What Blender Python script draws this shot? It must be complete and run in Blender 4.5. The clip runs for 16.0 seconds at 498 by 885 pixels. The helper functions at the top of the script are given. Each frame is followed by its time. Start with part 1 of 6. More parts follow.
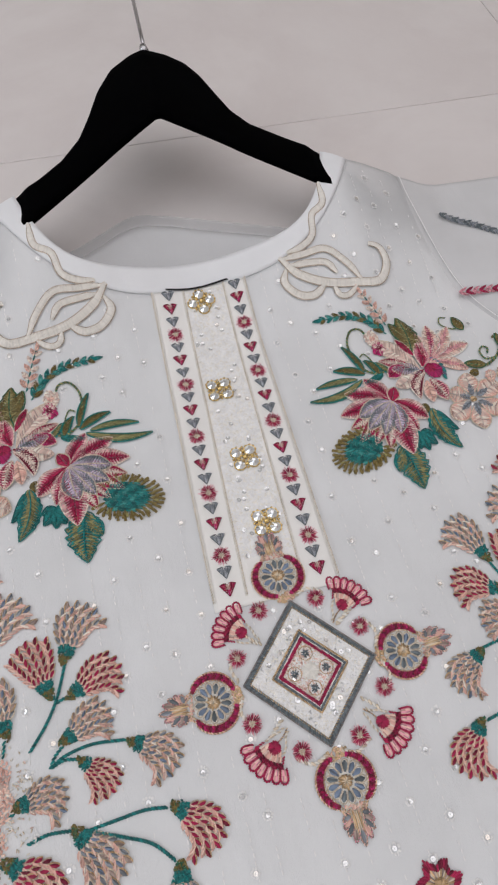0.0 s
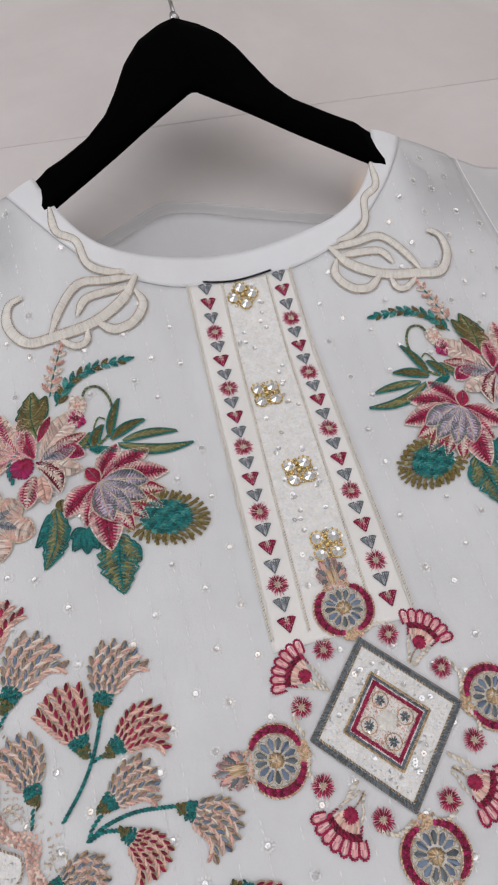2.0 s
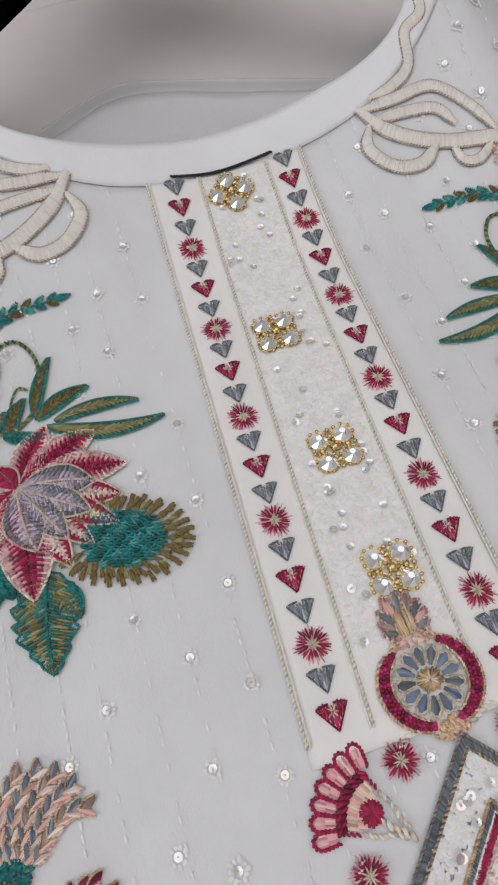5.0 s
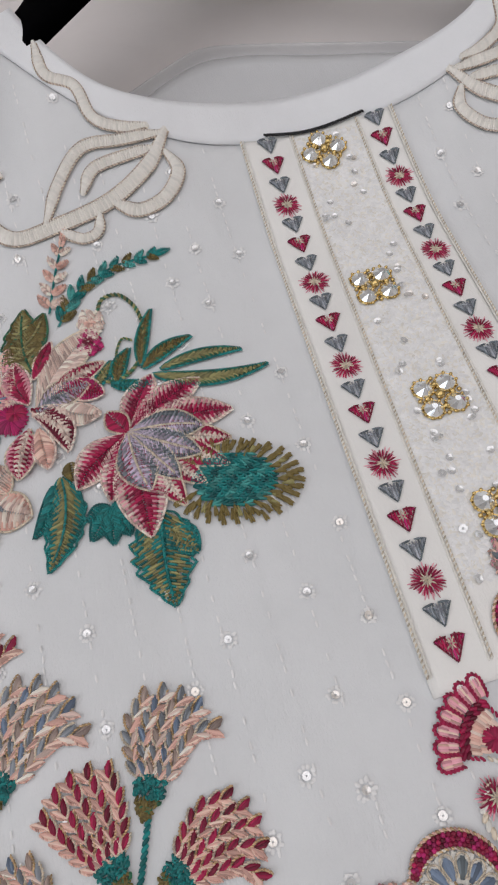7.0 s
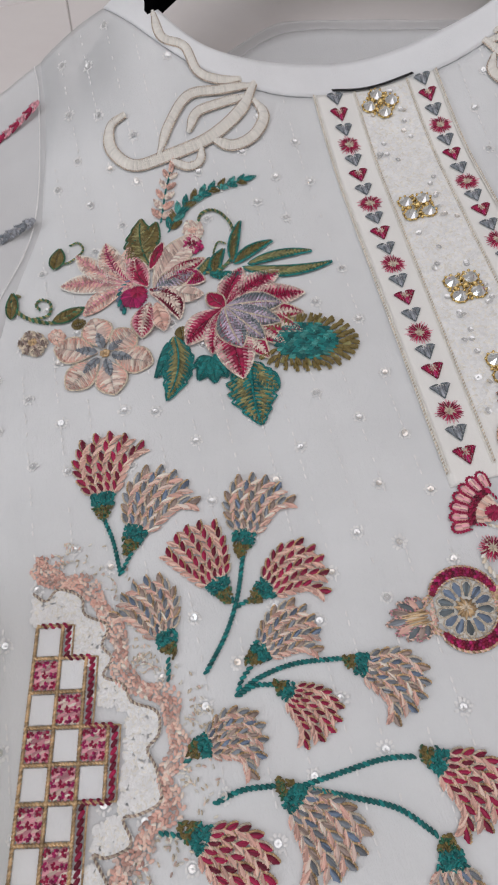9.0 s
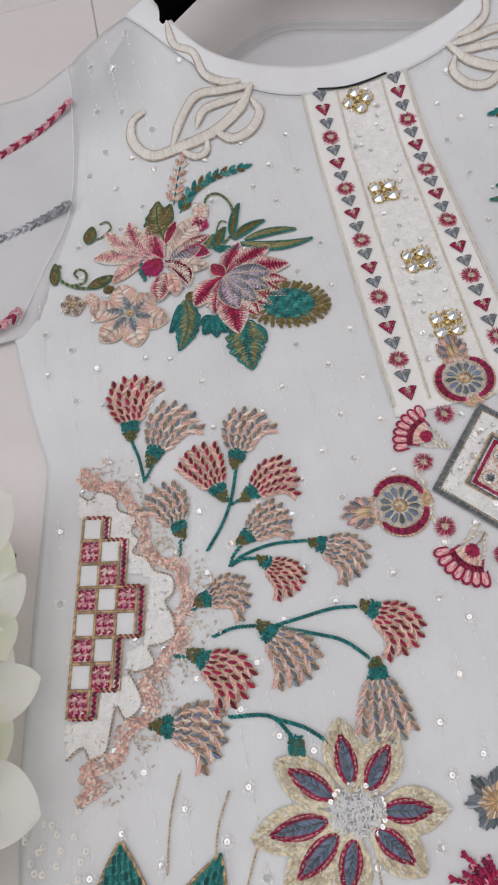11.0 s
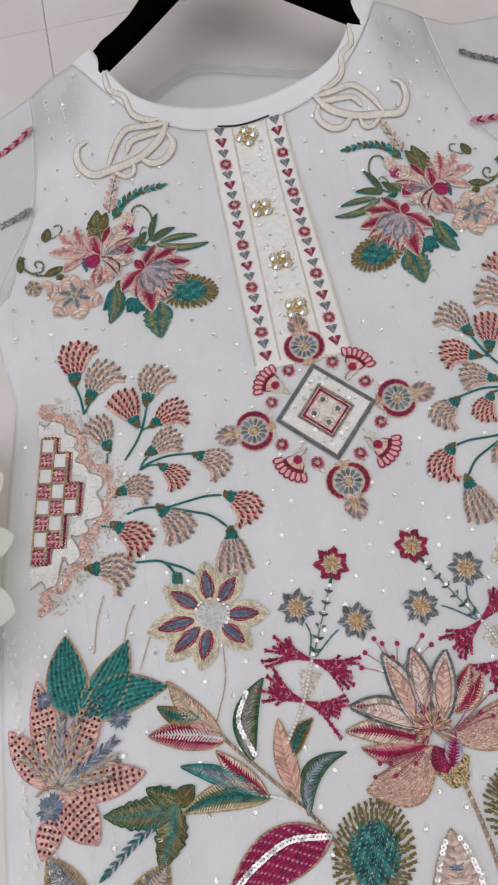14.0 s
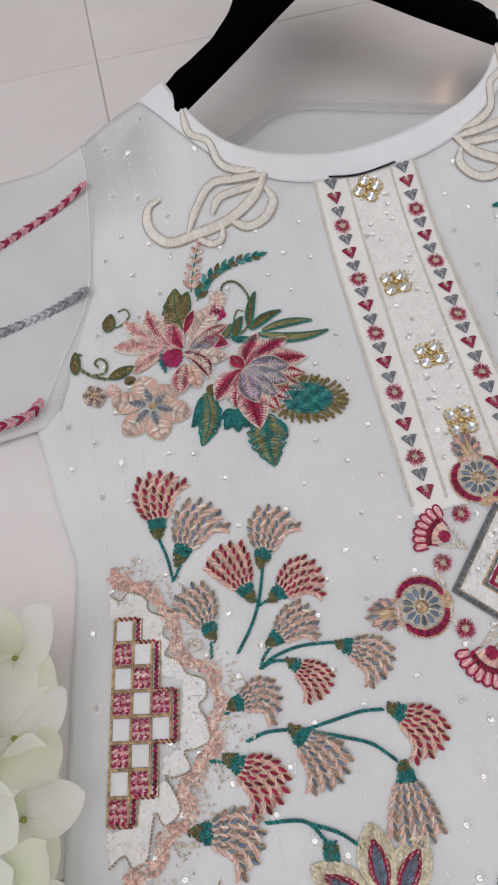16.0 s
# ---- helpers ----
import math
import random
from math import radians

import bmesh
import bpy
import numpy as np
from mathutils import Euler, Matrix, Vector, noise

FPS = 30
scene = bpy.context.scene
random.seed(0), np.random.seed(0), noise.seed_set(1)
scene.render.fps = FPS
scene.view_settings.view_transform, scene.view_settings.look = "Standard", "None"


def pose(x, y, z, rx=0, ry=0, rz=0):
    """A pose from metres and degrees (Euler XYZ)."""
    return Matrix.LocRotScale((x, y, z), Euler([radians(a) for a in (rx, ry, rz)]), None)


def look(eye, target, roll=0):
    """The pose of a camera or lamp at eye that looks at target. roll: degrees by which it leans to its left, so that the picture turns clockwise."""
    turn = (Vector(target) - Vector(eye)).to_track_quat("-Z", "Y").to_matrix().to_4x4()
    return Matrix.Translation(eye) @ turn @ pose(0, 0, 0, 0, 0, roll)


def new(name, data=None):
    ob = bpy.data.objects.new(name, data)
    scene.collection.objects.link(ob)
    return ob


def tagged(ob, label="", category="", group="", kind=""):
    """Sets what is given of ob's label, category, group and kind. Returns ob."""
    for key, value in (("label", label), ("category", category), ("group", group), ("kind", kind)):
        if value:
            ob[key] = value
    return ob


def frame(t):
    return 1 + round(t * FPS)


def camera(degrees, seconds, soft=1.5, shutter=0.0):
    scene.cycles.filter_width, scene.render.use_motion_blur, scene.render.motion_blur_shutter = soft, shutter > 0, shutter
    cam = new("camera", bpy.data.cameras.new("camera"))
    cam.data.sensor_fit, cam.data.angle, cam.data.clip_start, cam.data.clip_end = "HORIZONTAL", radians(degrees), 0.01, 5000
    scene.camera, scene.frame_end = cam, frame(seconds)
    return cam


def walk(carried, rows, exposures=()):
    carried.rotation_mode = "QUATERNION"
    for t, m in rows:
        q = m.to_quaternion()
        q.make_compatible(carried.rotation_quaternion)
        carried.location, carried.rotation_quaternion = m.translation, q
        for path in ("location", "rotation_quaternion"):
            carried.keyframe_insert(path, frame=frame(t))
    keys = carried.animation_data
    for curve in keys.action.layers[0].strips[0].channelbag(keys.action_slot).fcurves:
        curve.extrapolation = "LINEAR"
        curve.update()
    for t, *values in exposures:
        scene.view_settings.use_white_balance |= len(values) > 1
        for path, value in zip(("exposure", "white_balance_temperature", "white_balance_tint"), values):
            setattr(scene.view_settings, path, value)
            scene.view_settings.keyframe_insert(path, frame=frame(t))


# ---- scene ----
# camera and its way over the garment
cam = camera(40.26, 16.0, soft=2.1)
PATH = [
    (0, (-0.06815, -0.36093, 0.41841), (0.00704, -0.12151, -0.01405), 3.19),
    (0.5, (-0.06717, -0.35618, 0.41053), (0.00735, -0.10988, -0.01817), 2.90),
    (1, (-0.06834, -0.35452, 0.40244), (0.00310, -0.10653, -0.02581), 2.18),
    (1.5, (-0.07313, -0.34768, 0.39504), (-0.00209, -0.10434, -0.03594), 2.03),
    (2, (-0.09107, -0.32016, 0.37139), (-0.01550, -0.07964, -0.06039), 3.00),
    (2.5, (-0.08327, -0.31333, 0.34280), (-0.00854, -0.07025, -0.08770), 1.50),
    (3, (-0.07464, -0.30077, 0.32599), (0.00182, -0.05627, -0.10340), 0.23),
    (3.5, (-0.07005, -0.28052, 0.30146), (0.00193, -0.03617, -0.12878), -1.44),
    (3.7, (-0.06941, -0.27207, 0.28732), (0.00102, -0.02758, -0.14311), -1.63),
    (5.8, (-0.05274, -0.25177, 0.22183), (-0.01236, -0.01678, -0.21765), -8.22),
    (6, (-0.05795, -0.25421, 0.22176), (-0.01767, -0.01937, -0.21781), -8.16),
    (6.5, (-0.07498, -0.25380, 0.22220), (-0.03579, -0.02121, -0.21866), -8.03),
    (7, (-0.09474, -0.26113, 0.22879), (-0.06130, -0.02355, -0.20988), -8.78),
    (7.5, (-0.11811, -0.28477, 0.24463), (-0.08884, -0.04420, -0.19272), -8.26),
    (8, (-0.12967, -0.31176, 0.25130), (-0.10506, -0.06754, -0.18431), -8.44),
    (8.5, (-0.13449, -0.32772, 0.25815), (-0.11475, -0.08464, -0.17834), -9.29),
    (9, (-0.13626, -0.34804, 0.27281), (-0.12014, -0.10790, -0.16545), -10.03),
    (9.2, (-0.13702, -0.35335, 0.28545), (-0.12281, -0.11498, -0.15384), -10.48),
    (11.3, (-0.12383, -0.41812, 0.36149), (-0.12703, -0.20859, -0.09248), -13.95),
    (11.5, (-0.11594, -0.43003, 0.37192), (-0.11793, -0.22404, -0.08367), -13.61),
    (12, (-0.10611, -0.45850, 0.39921), (-0.10557, -0.26260, -0.06081), -12.89),
    (12.5, (-0.08183, -0.49258, 0.45655), (-0.07779, -0.30663, -0.00757), -11.64),
    (13, (-0.06855, -0.50963, 0.48736), (-0.06035, -0.32908, 0.02117), -10.37),
    (13.5, (-0.06689, -0.51387, 0.50366), (-0.05510, -0.33407, 0.03725), -9.26),
    (14, (-0.07991, -0.49957, 0.50338), (-0.06693, -0.31725, 0.03799), -8.93),
    (14.5, (-0.09725, -0.47590, 0.47826), (-0.08248, -0.29191, 0.01358), -8.35),
    (15, (-0.11268, -0.43755, 0.45269), (-0.09662, -0.24688, -0.00925), -7.92),
    (15.5, (-0.13257, -0.38894, 0.41999), (-0.11642, -0.18880, -0.03792), -8.41),
    (16, (-0.14388, -0.34755, 0.38792), (-0.12783, -0.14095, -0.06711), -9.50),
]
walk(cam, [(t, look(eye, target, roll)) for t, eye, target, roll in PATH],
     exposures=[(0, 0.0), (3.5, 0.0), (5.8, -0.1), (9.0, -0.07), (11.5, 0.0), (16, 0.0)])

# ---- light: one broad ceiling panel, a warm lamp further off, dim room ----
world = bpy.data.worlds.new("room_air")
scene.world = world
world.use_nodes = True
world.node_tree.nodes["Background"].inputs[0].default_value = (0.9, 0.95, 1.0, 1)
world.node_tree.nodes["Background"].inputs[1].default_value = 0.1


def area_lamp(name, m, sx, sy, watts, colour):
    d = bpy.data.lights.new(name, "AREA")
    d.shape, d.size, d.size_y, d.energy, d.color = "RECTANGLE", sx, sy, watts, colour
    ob = new(name, d)
    ob.matrix_world = m
    return ob


area_lamp("ceiling_lamp", pose(0.1, -0.5, 2.36), 3.2, 3.2, 31, (0.992, 0.966, 0.998))
# second lamp is an added cool fill from the west; no window there
area_lamp("side_fill", look((-2.3, -0.6, 1.5), (0, 0, 0)), 1.6, 1.6, 16, (0.88, 0.94, 1.0))
scene.view_settings.exposure = 0.0


# ---- materials ----
def lin(h):
    v = [int(h[i:i + 2], 16) / 255 for i in (0, 2, 4)]
    return tuple(c / 12.92 if c < 0.04 else ((c + 0.055) / 1.055) ** 2.4 for c in v) + (1,)


def base_mat(name, rough=0.6, metal=0.0, spec=0.5):
    m = bpy.data.materials.new(name)
    m.use_nodes = True
    b = m.node_tree.nodes["Principled BSDF"]
    b.inputs["Roughness"].default_value = rough
    b.inputs["Metallic"].default_value = metal
    b.inputs["Specular IOR Level"].default_value = spec
    return m, m.node_tree, b


def link(nt, a, b):
    nt.links.new(a, b)


def noise_node(nt, scale, detail=3.0, rough=0.55, stretch=None):
    tc = nt.nodes.new("ShaderNodeTexCoord")
    n = nt.nodes.new("ShaderNodeTexNoise")
    n.inputs["Scale"].default_value, n.inputs["Detail"].default_value, n.inputs["Roughness"].default_value = scale, detail, rough
    if stretch:
        mp = nt.nodes.new("ShaderNodeMapping")
        mp.inputs["Scale"].default_value = stretch
        link(nt, tc.outputs["Object"], mp.inputs[0])
        link(nt, mp.outputs[0], n.inputs["Vector"])
    else:
        link(nt, tc.outputs["Object"], n.inputs["Vector"])
    return n


def ramp(nt, fac, stops):
    r = nt.nodes.new("ShaderNodeValToRGB")
    while len(r.color_ramp.elements) < len(stops):
        r.color_ramp.elements.new(0.5)
    for e, (p, c) in zip(r.color_ramp.elements, stops):
        e.position, e.color = p, c
    link(nt, fac, r.inputs[0])
    return r


def bump(nt, b, height, strength, distance):
    n = nt.nodes.new("ShaderNodeBump")
    n.inputs["Strength"].default_value, n.inputs["Distance"].default_value = strength, distance
    link(nt, height, n.inputs["Height"])
    link(nt, n.outputs[0], b.inputs["Normal"])


def shade(c, k):
    return tuple(min(1, v * k) for v in c[:3]) + (1,)


def thread(name, hexa, rough=0.5, metal=0.0, spread=0.46, sheen=0.08):
    """Embroidery thread: each stitch has its own slight tint, worn at a larger scale."""
    m, nt, b = base_mat(name, rough, metal, 0.4)
    c = lin(hexa)
    g = nt.nodes.new("ShaderNodeNewGeometry")
    r = ramp(nt, g.outputs["Random Per Island"], [(0.0, shade(c, 1 - spread)), (0.55, c), (1.0, shade(c, 1 + spread))])
    n = noise_node(nt, 160, 2)
    mx = nt.nodes.new("ShaderNodeMix")
    mx.data_type, mx.blend_type = "RGBA", "MULTIPLY"
    mx.inputs["Factor"].default_value = 0.35
    link(nt, r.outputs[0], mx.inputs["A"])
    r2 = ramp(nt, n.outputs[0], [(0.3, (0.72, 0.72, 0.72, 1)), (0.7, (1, 1, 1, 1))])
    link(nt, r2.outputs[0], mx.inputs["B"])
    link(nt, mx.outputs["Result"], b.inputs["Base Color"])
    b.inputs["Sheen Weight"].default_value = sheen
    return m


CRIMSON = thread("crimson_thread", "A61A4C")
MAROON = thread("maroon_thread", "7A1234")
MAGENTA = thread("magenta_thread", "B22468")
ROSE = thread("rose_thread", "E3A0AC")
PINK = thread("pale_pink_thread", "F0D5CA")
CORAL = thread("coral_thread", "F1C1B3")
TEAL = thread("teal_thread", "1A7F7D")
DTEAL = thread("deep_teal_thread", "116566")
LTEAL = thread("light_teal_thread", "4A9C97")
GREEN = thread("green_thread", "2F6A4E")
OLIVE = thread("olive_thread", "77683A")
MOSS = thread("moss_thread", "969061")
GREY = thread("grey_blue_thread", "8B9199")
SILVER = thread("silver_grey_thread", "A9ACB4", 0.4, 0.15)
BLUE = thread("dusty_blue_thread", "74849B")
LILAC = thread("lilac_thread", "C9BCD0")
SLATE = thread("slate_thread", "6C767C")
CREAM = thread("cream_thread", "F3F0E9", 0.55, 0, 0.08)
WHITE = thread("white_thread", "F6F6F6", 0.6, 0, 0.06)
GOLD = thread("gold_thread", "C9AD88", 0.34, 0.55, 0.4, 0.0)
PGOLD = thread("pale_gold_thread", "DACDBA", 0.4, 0.35, 0.25, 0.0)
TAUPE = thread("taupe_thread", "A39189", 0.45, 0.2, 0.4)
STRAW = thread("straw_thread", "EDE2C8", 0.5, 0.1, 0.25)


def cloth(name, hexa, clear, shoulders=0.0):
    """Fine woven georgette, slightly sheer."""
    m, nt, b = base_mat(name, 0.75, 0, 0.25)
    c = lin(hexa)
    n = noise_node(nt, 14, 4)
    r = ramp(nt, n.outputs[0], [(0.3, shade(c, 0.93)), (0.7, shade(c, 1.03))])
    link(nt, r.outputs[0], b.inputs["Base Color"])
    w = noise_node(nt, 1500, 2, 0.6, (1, 0.35, 1))
    w2 = noise_node(nt, 22, 3, 0.5, (2.5, 0.6, 1))
    ad = nt.nodes.new("ShaderNodeMath")
    ad.operation = "MULTIPLY_ADD"
    ad.inputs[1].default_value = 6.0
    link(nt, w2.outputs[0], ad.inputs[0])
    link(nt, w.outputs[0], ad.inputs[2])
    bump(nt, b, ad.outputs[0], 0.35, 0.0006)
    b.inputs["Sheen Weight"].default_value = 0.2
    if clear:
        t = nt.nodes.new("ShaderNodeBsdfTransparent")
        mix = nt.nodes.new("ShaderNodeMixShader")
        mix.inputs[0].default_value = clear
        if shoulders:
            tc = nt.nodes.new("ShaderNodeTexCoord")
            sep = nt.nodes.new("ShaderNodeSeparateXYZ")
            link(nt, tc.outputs["Object"], sep.inputs[0])
            ab = nt.nodes.new("ShaderNodeMath")
            ab.operation = "ABSOLUTE"
            link(nt, sep.outputs[0], ab.inputs[0])
            fx, fy, mu = nt.nodes.new("ShaderNodeMapRange"), nt.nodes.new("ShaderNodeMapRange"), nt.nodes.new("ShaderNodeMath")
            for node, source, lo, hi, top in ((fx, ab.outputs[0], 0.125, 0.16, 1.0), (fy, sep.outputs[1], 0.0, 0.06, shoulders)):
                node.interpolation_type = "SMOOTHSTEP"
                node.inputs["From Min"].default_value, node.inputs["From Max"].default_value = lo, hi
                node.inputs["To Min"].default_value, node.inputs["To Max"].default_value = 0.0, top
                link(nt, source, node.inputs["Value"])
            mu.operation = "MULTIPLY_ADD"
            mu.inputs[2].default_value = clear
            link(nt, fx.outputs[0], mu.inputs[0])
            link(nt, fy.outputs[0], mu.inputs[1])
            link(nt, mu.outputs[0], mix.inputs[0])
        link(nt, b.outputs[0], mix.inputs[1])
        link(nt, t.outputs[0], mix.inputs[2])
        link(nt, mix.outputs[0], nt.nodes["Material Output"].inputs[0])
    return m


CLOTH = cloth("white_georgette", "E9EBED", 0.04, 0.36)
SHEER = cloth("sheer_white_georgette", "EFF0F2", 0.3)
BAND = cloth("white_collar_cotton", "F2F4F7", 0.0)
# same cloth as SHEER, made clearer so the back collar looks shaded
SHADE_BAND = cloth("shaded_band_georgette", "EFF0F2", 0.62)
TRIMC = cloth("ivory_trim_cloth", "F7F6F3", 0.0)


def marble():
    m, nt, b = base_mat("polished_marble_tile", 0.16, 0, 0.45)
    n = noise_node(nt, 2.2, 7, 0.6)
    n.inputs["Distortion"].default_value = 0.5
    r = ramp(nt, n.outputs[0], [(0.25, lin("DFD9D7")), (0.48, lin("E7E2E1")), (0.55, lin("E2DCDB")), (0.75, lin("EAE6E5"))])
    n2 = noise_node(nt, 9, 6, 0.7)
    r2 = ramp(nt, n2.outputs[0], [(0.3, (0.96, 0.955, 0.955, 1)), (0.65, (1, 1, 1, 1))])
    mx = nt.nodes.new("ShaderNodeMix")
    mx.data_type, mx.blend_type = "RGBA", "MULTIPLY"
    mx.inputs["Factor"].default_value = 1.0
    link(nt, r.outputs[0], mx.inputs["A"])
    link(nt, r2.outputs[0], mx.inputs["B"])
    link(nt, mx.outputs["Result"], b.inputs["Base Color"])
    r3 = ramp(nt, n2.outputs[0], [(0.3, (0.15, 0.15, 0.15, 1)), (0.7, (0.08, 0.08, 0.08, 1))])
    link(nt, r3.outputs[0], b.inputs["Roughness"])
    return m


def plain(name, hexa, rough, metal=0.0, spec=0.5, vary=0.05, scale=6.0):
    m, nt, b = base_mat(name, rough, metal, spec)
    c = lin(hexa)
    n = noise_node(nt, scale, 4)
    r = ramp(nt, n.outputs[0], [(0.3, shade(c, 1 - vary)), (0.7, shade(c, 1 + vary))])
    link(nt, r.outputs[0], b.inputs["Base Color"])
    return m


MARBLE = marble()
GROUT = plain("grey_grout", "B3ADAA", 0.8)
PLASTER = plain("white_wall_paint", "E6E3DF", 0.85)
BLACK = plain("matt_black_plastic", "020203", 0.85, 0, 0.02, 0.2, 40)
STEEL = plain("chromed_steel", "B9B9BC", 0.2, 1.0)
BRASS = plain("gilt_metal", "D9BE80", 0.22, 1.0, 0.5, 0.15, 400)
NAVY = plain("black_satin_binding", "0B0C11", 0.5, 0, 0.4)


STONE = plain("clear_rhinestone", "F2F6FB", 0.04, 0.75, 0.9, 0.1, 200)


def sequin_mat():
    m, nt, b = base_mat("pearly_sequin", 0.16, 0.5, 0.8)
    g = nt.nodes.new("ShaderNodeNewGeometry")
    r = ramp(nt, g.outputs["Random Per Island"], [(0, (0.84, 0.86, 0.88, 1)), (0.8, (0.92, 0.93, 0.94, 1)), (1, (0.95, 0.88, 0.8, 1))])
    link(nt, r.outputs[0], b.inputs["Base Color"])
    b.inputs["Coat Weight"].default_value = 0.6
    b.inputs["Coat Roughness"].default_value = 0.05
    return m


SEQUIN = sequin_mat()
PEARL = plain("ivory_pearl_bead", "F5F1EA", 0.25, 0, 0.6, 0.04, 300)


def petal_mat(name, a, bcol):
    m, nt, b = base_mat(name, 0.6, 0, 0.3)
    n = noise_node(nt, 30, 4)
    r = ramp(nt, n.outputs[0], [(0.35, lin(a)), (0.7, lin(bcol))])
    link(nt, r.outputs[0], b.inputs["Base Color"])
    b.inputs["Subsurface Weight"].default_value = 0.0
    tr = nt.nodes.new("ShaderNodeBsdfTranslucent")
    tr.inputs[0].default_value = lin(bcol)
    mix = nt.nodes.new("ShaderNodeMixShader")
    mix.inputs[0].default_value = 0.5
    link(nt, b.outputs[0], mix.inputs[1])
    link(nt, tr.outputs[0], mix.inputs[2])
    link(nt, mix.outputs[0], nt.nodes["Material Output"].inputs[0])
    return m


PETALW = petal_mat("white_silk_petal", "F4F6EC", "FCFCF9")
PETALG = petal_mat("green_white_silk_petal", "E4EBCB", "F7F8EC")
STEMG = petal_mat("yellow_green_stem", "A9B55A", "CBD38A")


# ---- geometry helpers ----
def ss(a):
    a = min(1.0, max(0.0, a))
    return a * a * (3 - 2 * a)


def ripple(x, y):
    """Slow swells of the lying cloth, mostly running down the garment."""
    a = np.sin(61 * x + 7 * y + 0.6) + 0.8 * np.sin(97 * x - 11 * y + 2.1) + 0.7 * np.sin(38 * x + 23 * y + 4.0) + 0.4 * np.sin(150 * x + 17 * y)
    return 0.00055 * a * np.clip((np.abs(x) - 0.035) / 0.06, 0.15, 1)


def lift(x, y):
    """Height of the cloth: flat below, rising over the hanger at the shoulders."""
    return 0.045 * ss((y + 0.06) / 0.15) * (1 - ss((abs(x) - 0.13) / 0.12)) * (0.4 + 0.6 * ss(abs(x) / 0.11)) + float(ripple(x, y))


def V(x, y):
    return np.array((x, y), float)


MIRROR = [1.0, 0.0, 0.0]
RAISE = [0.0]


def lift_all(x, y):
    """The same height for whole arrays."""
    def sm(a):
        a = np.clip(a, 0, 1)
        return a * a * (3 - 2 * a)
    return 0.045 * sm((y + 0.06) / 0.15) * (1 - sm((np.abs(x) - 0.13) / 0.12)) * (0.4 + 0.6 * sm(np.abs(x) / 0.11)) + ripple(x, y)


STRAND = np.array([(i * 3 + j, i * 3 + 1 + j, i * 3 + 4 + j, i * 3 + 3 + j) for i in range(3) for j in range(2)])
ALONG = np.array((0, 0.25, 0.75, 1.0))
WIDE = np.array((0.5, 1, 1, 0.5))
HIGH = np.array((0.2, 1, 1, 0.2))


class Bag:
    """Collects small pieces of geometry, with their materials, for one mesh."""

    def __init__(self):
        self.v, self.f, self.m, self.mats, self.s = [], [], [], [], []

    def slot(self, mat):
        if mat not in self.mats:
            self.mats.append(mat)
        return self.mats.index(mat)

    def put(self, verts, faces, mat):
        """verts: x, y and the height over the cloth."""
        n, k = len(self.v), self.slot(mat)
        s, ox, oy = MIRROR
        for x, y, h in verts:
            x, y = s * x + ox, y + oy
            self.v.append((x, y, lift(x, y) + h + RAISE[0]))
        for f in faces:
            self.f.append(tuple(n + i for i in (f if s > 0 else f[::-1])))
            self.m.append(k)

    def stitches(self):
        """All stitches as low arched ridges with tapered ends."""
        q = np.array(self.s)
        a, d = q[:, None, 0:2], (q[:, 2:4] - q[:, 0:2])[:, None]
        w, h, base, bow = (q[:, i][:, None] for i in (4, 5, 6, 7))
        length = np.hypot(d[..., 0], d[..., 1]) + 1e-9
        n = np.stack([-d[..., 1], d[..., 0]], -1) / length[..., None]
        c = a + d * ALONG[None, :, None] + n * (bow * length * 4 * ALONG * (1 - ALONG))[..., None]
        e = n * (w * WIDE / 2)[..., None]
        xy = np.stack([c + e, c, c - e], 2)
        z = np.stack([base + 0 * WIDE, base + h * HIGH, base + 0 * WIDE], 2)
        z = z + lift_all(xy[..., 0], xy[..., 1])
        verts = np.concatenate([xy, z[..., None]], -1).reshape(-1, 3)
        faces = (np.arange(len(q))[:, None, None] * 12 + STRAND[None]).reshape(-1, 4) + len(self.v)
        return verts.tolist(), faces.tolist(), np.repeat(q[:, 8].astype(int), 6).tolist()

    def mesh(self, name, flat=False):
        me = bpy.data.meshes.new(name)
        v, f, m = (self.stitches() if self.s else ([], [], []))
        me.from_pydata(self.v + v, [], self.f + f)
        for mat in self.mats:
            me.materials.append(mat)
        me.polygons.foreach_set("material_index", self.m + m)
        me.polygons.foreach_set("use_smooth", [not flat] * (len(self.f) + len(f)))
        me.update()
        return me


def part(name, bag, parent, label="", flat=False):
    ob = new(name, bag.mesh(name, flat))
    ob.parent = parent
    if label:
        tagged(ob, label)
    return ob


def strand(bag, a, b, w, h, mat, base=0.0002, bow=0.0):
    """One stitch from a to b."""
    s, ox, oy = MIRROR
    bag.s.append((s * a[0] + ox, a[1] + oy, s * b[0] + ox, b[1] + oy, w, h, base + RAISE[0], bow * s, bag.slot(mat)))


def curve(points, n=40):
    """A smooth line through a few points, at even steps."""
    p = [np.array(q, float) for q in points]
    p = [2 * p[0] - p[1]] + p + [2 * p[-1] - p[-2]]
    out = []
    for i in range(1, len(p) - 2):
        for k in range(16):
            t = k / 16
            out.append(0.5 * (2 * p[i] + (p[i + 1] - p[i - 1]) * t + (2 * p[i - 1] - 5 * p[i] + 4 * p[i + 1] - p[i + 2]) * t * t
                              + (3 * p[i] - p[i - 1] - 3 * p[i + 1] + p[i + 2]) * t ** 3))
    out.append(p[-2])
    out = np.array(out)
    gone = np.r_[0, np.cumsum(np.hypot(*np.diff(out, axis=0).T))]
    at = np.linspace(0, gone[-1], n)
    return np.stack([np.interp(at, gone, out[:, 0]), np.interp(at, gone, out[:, 1])], 1)


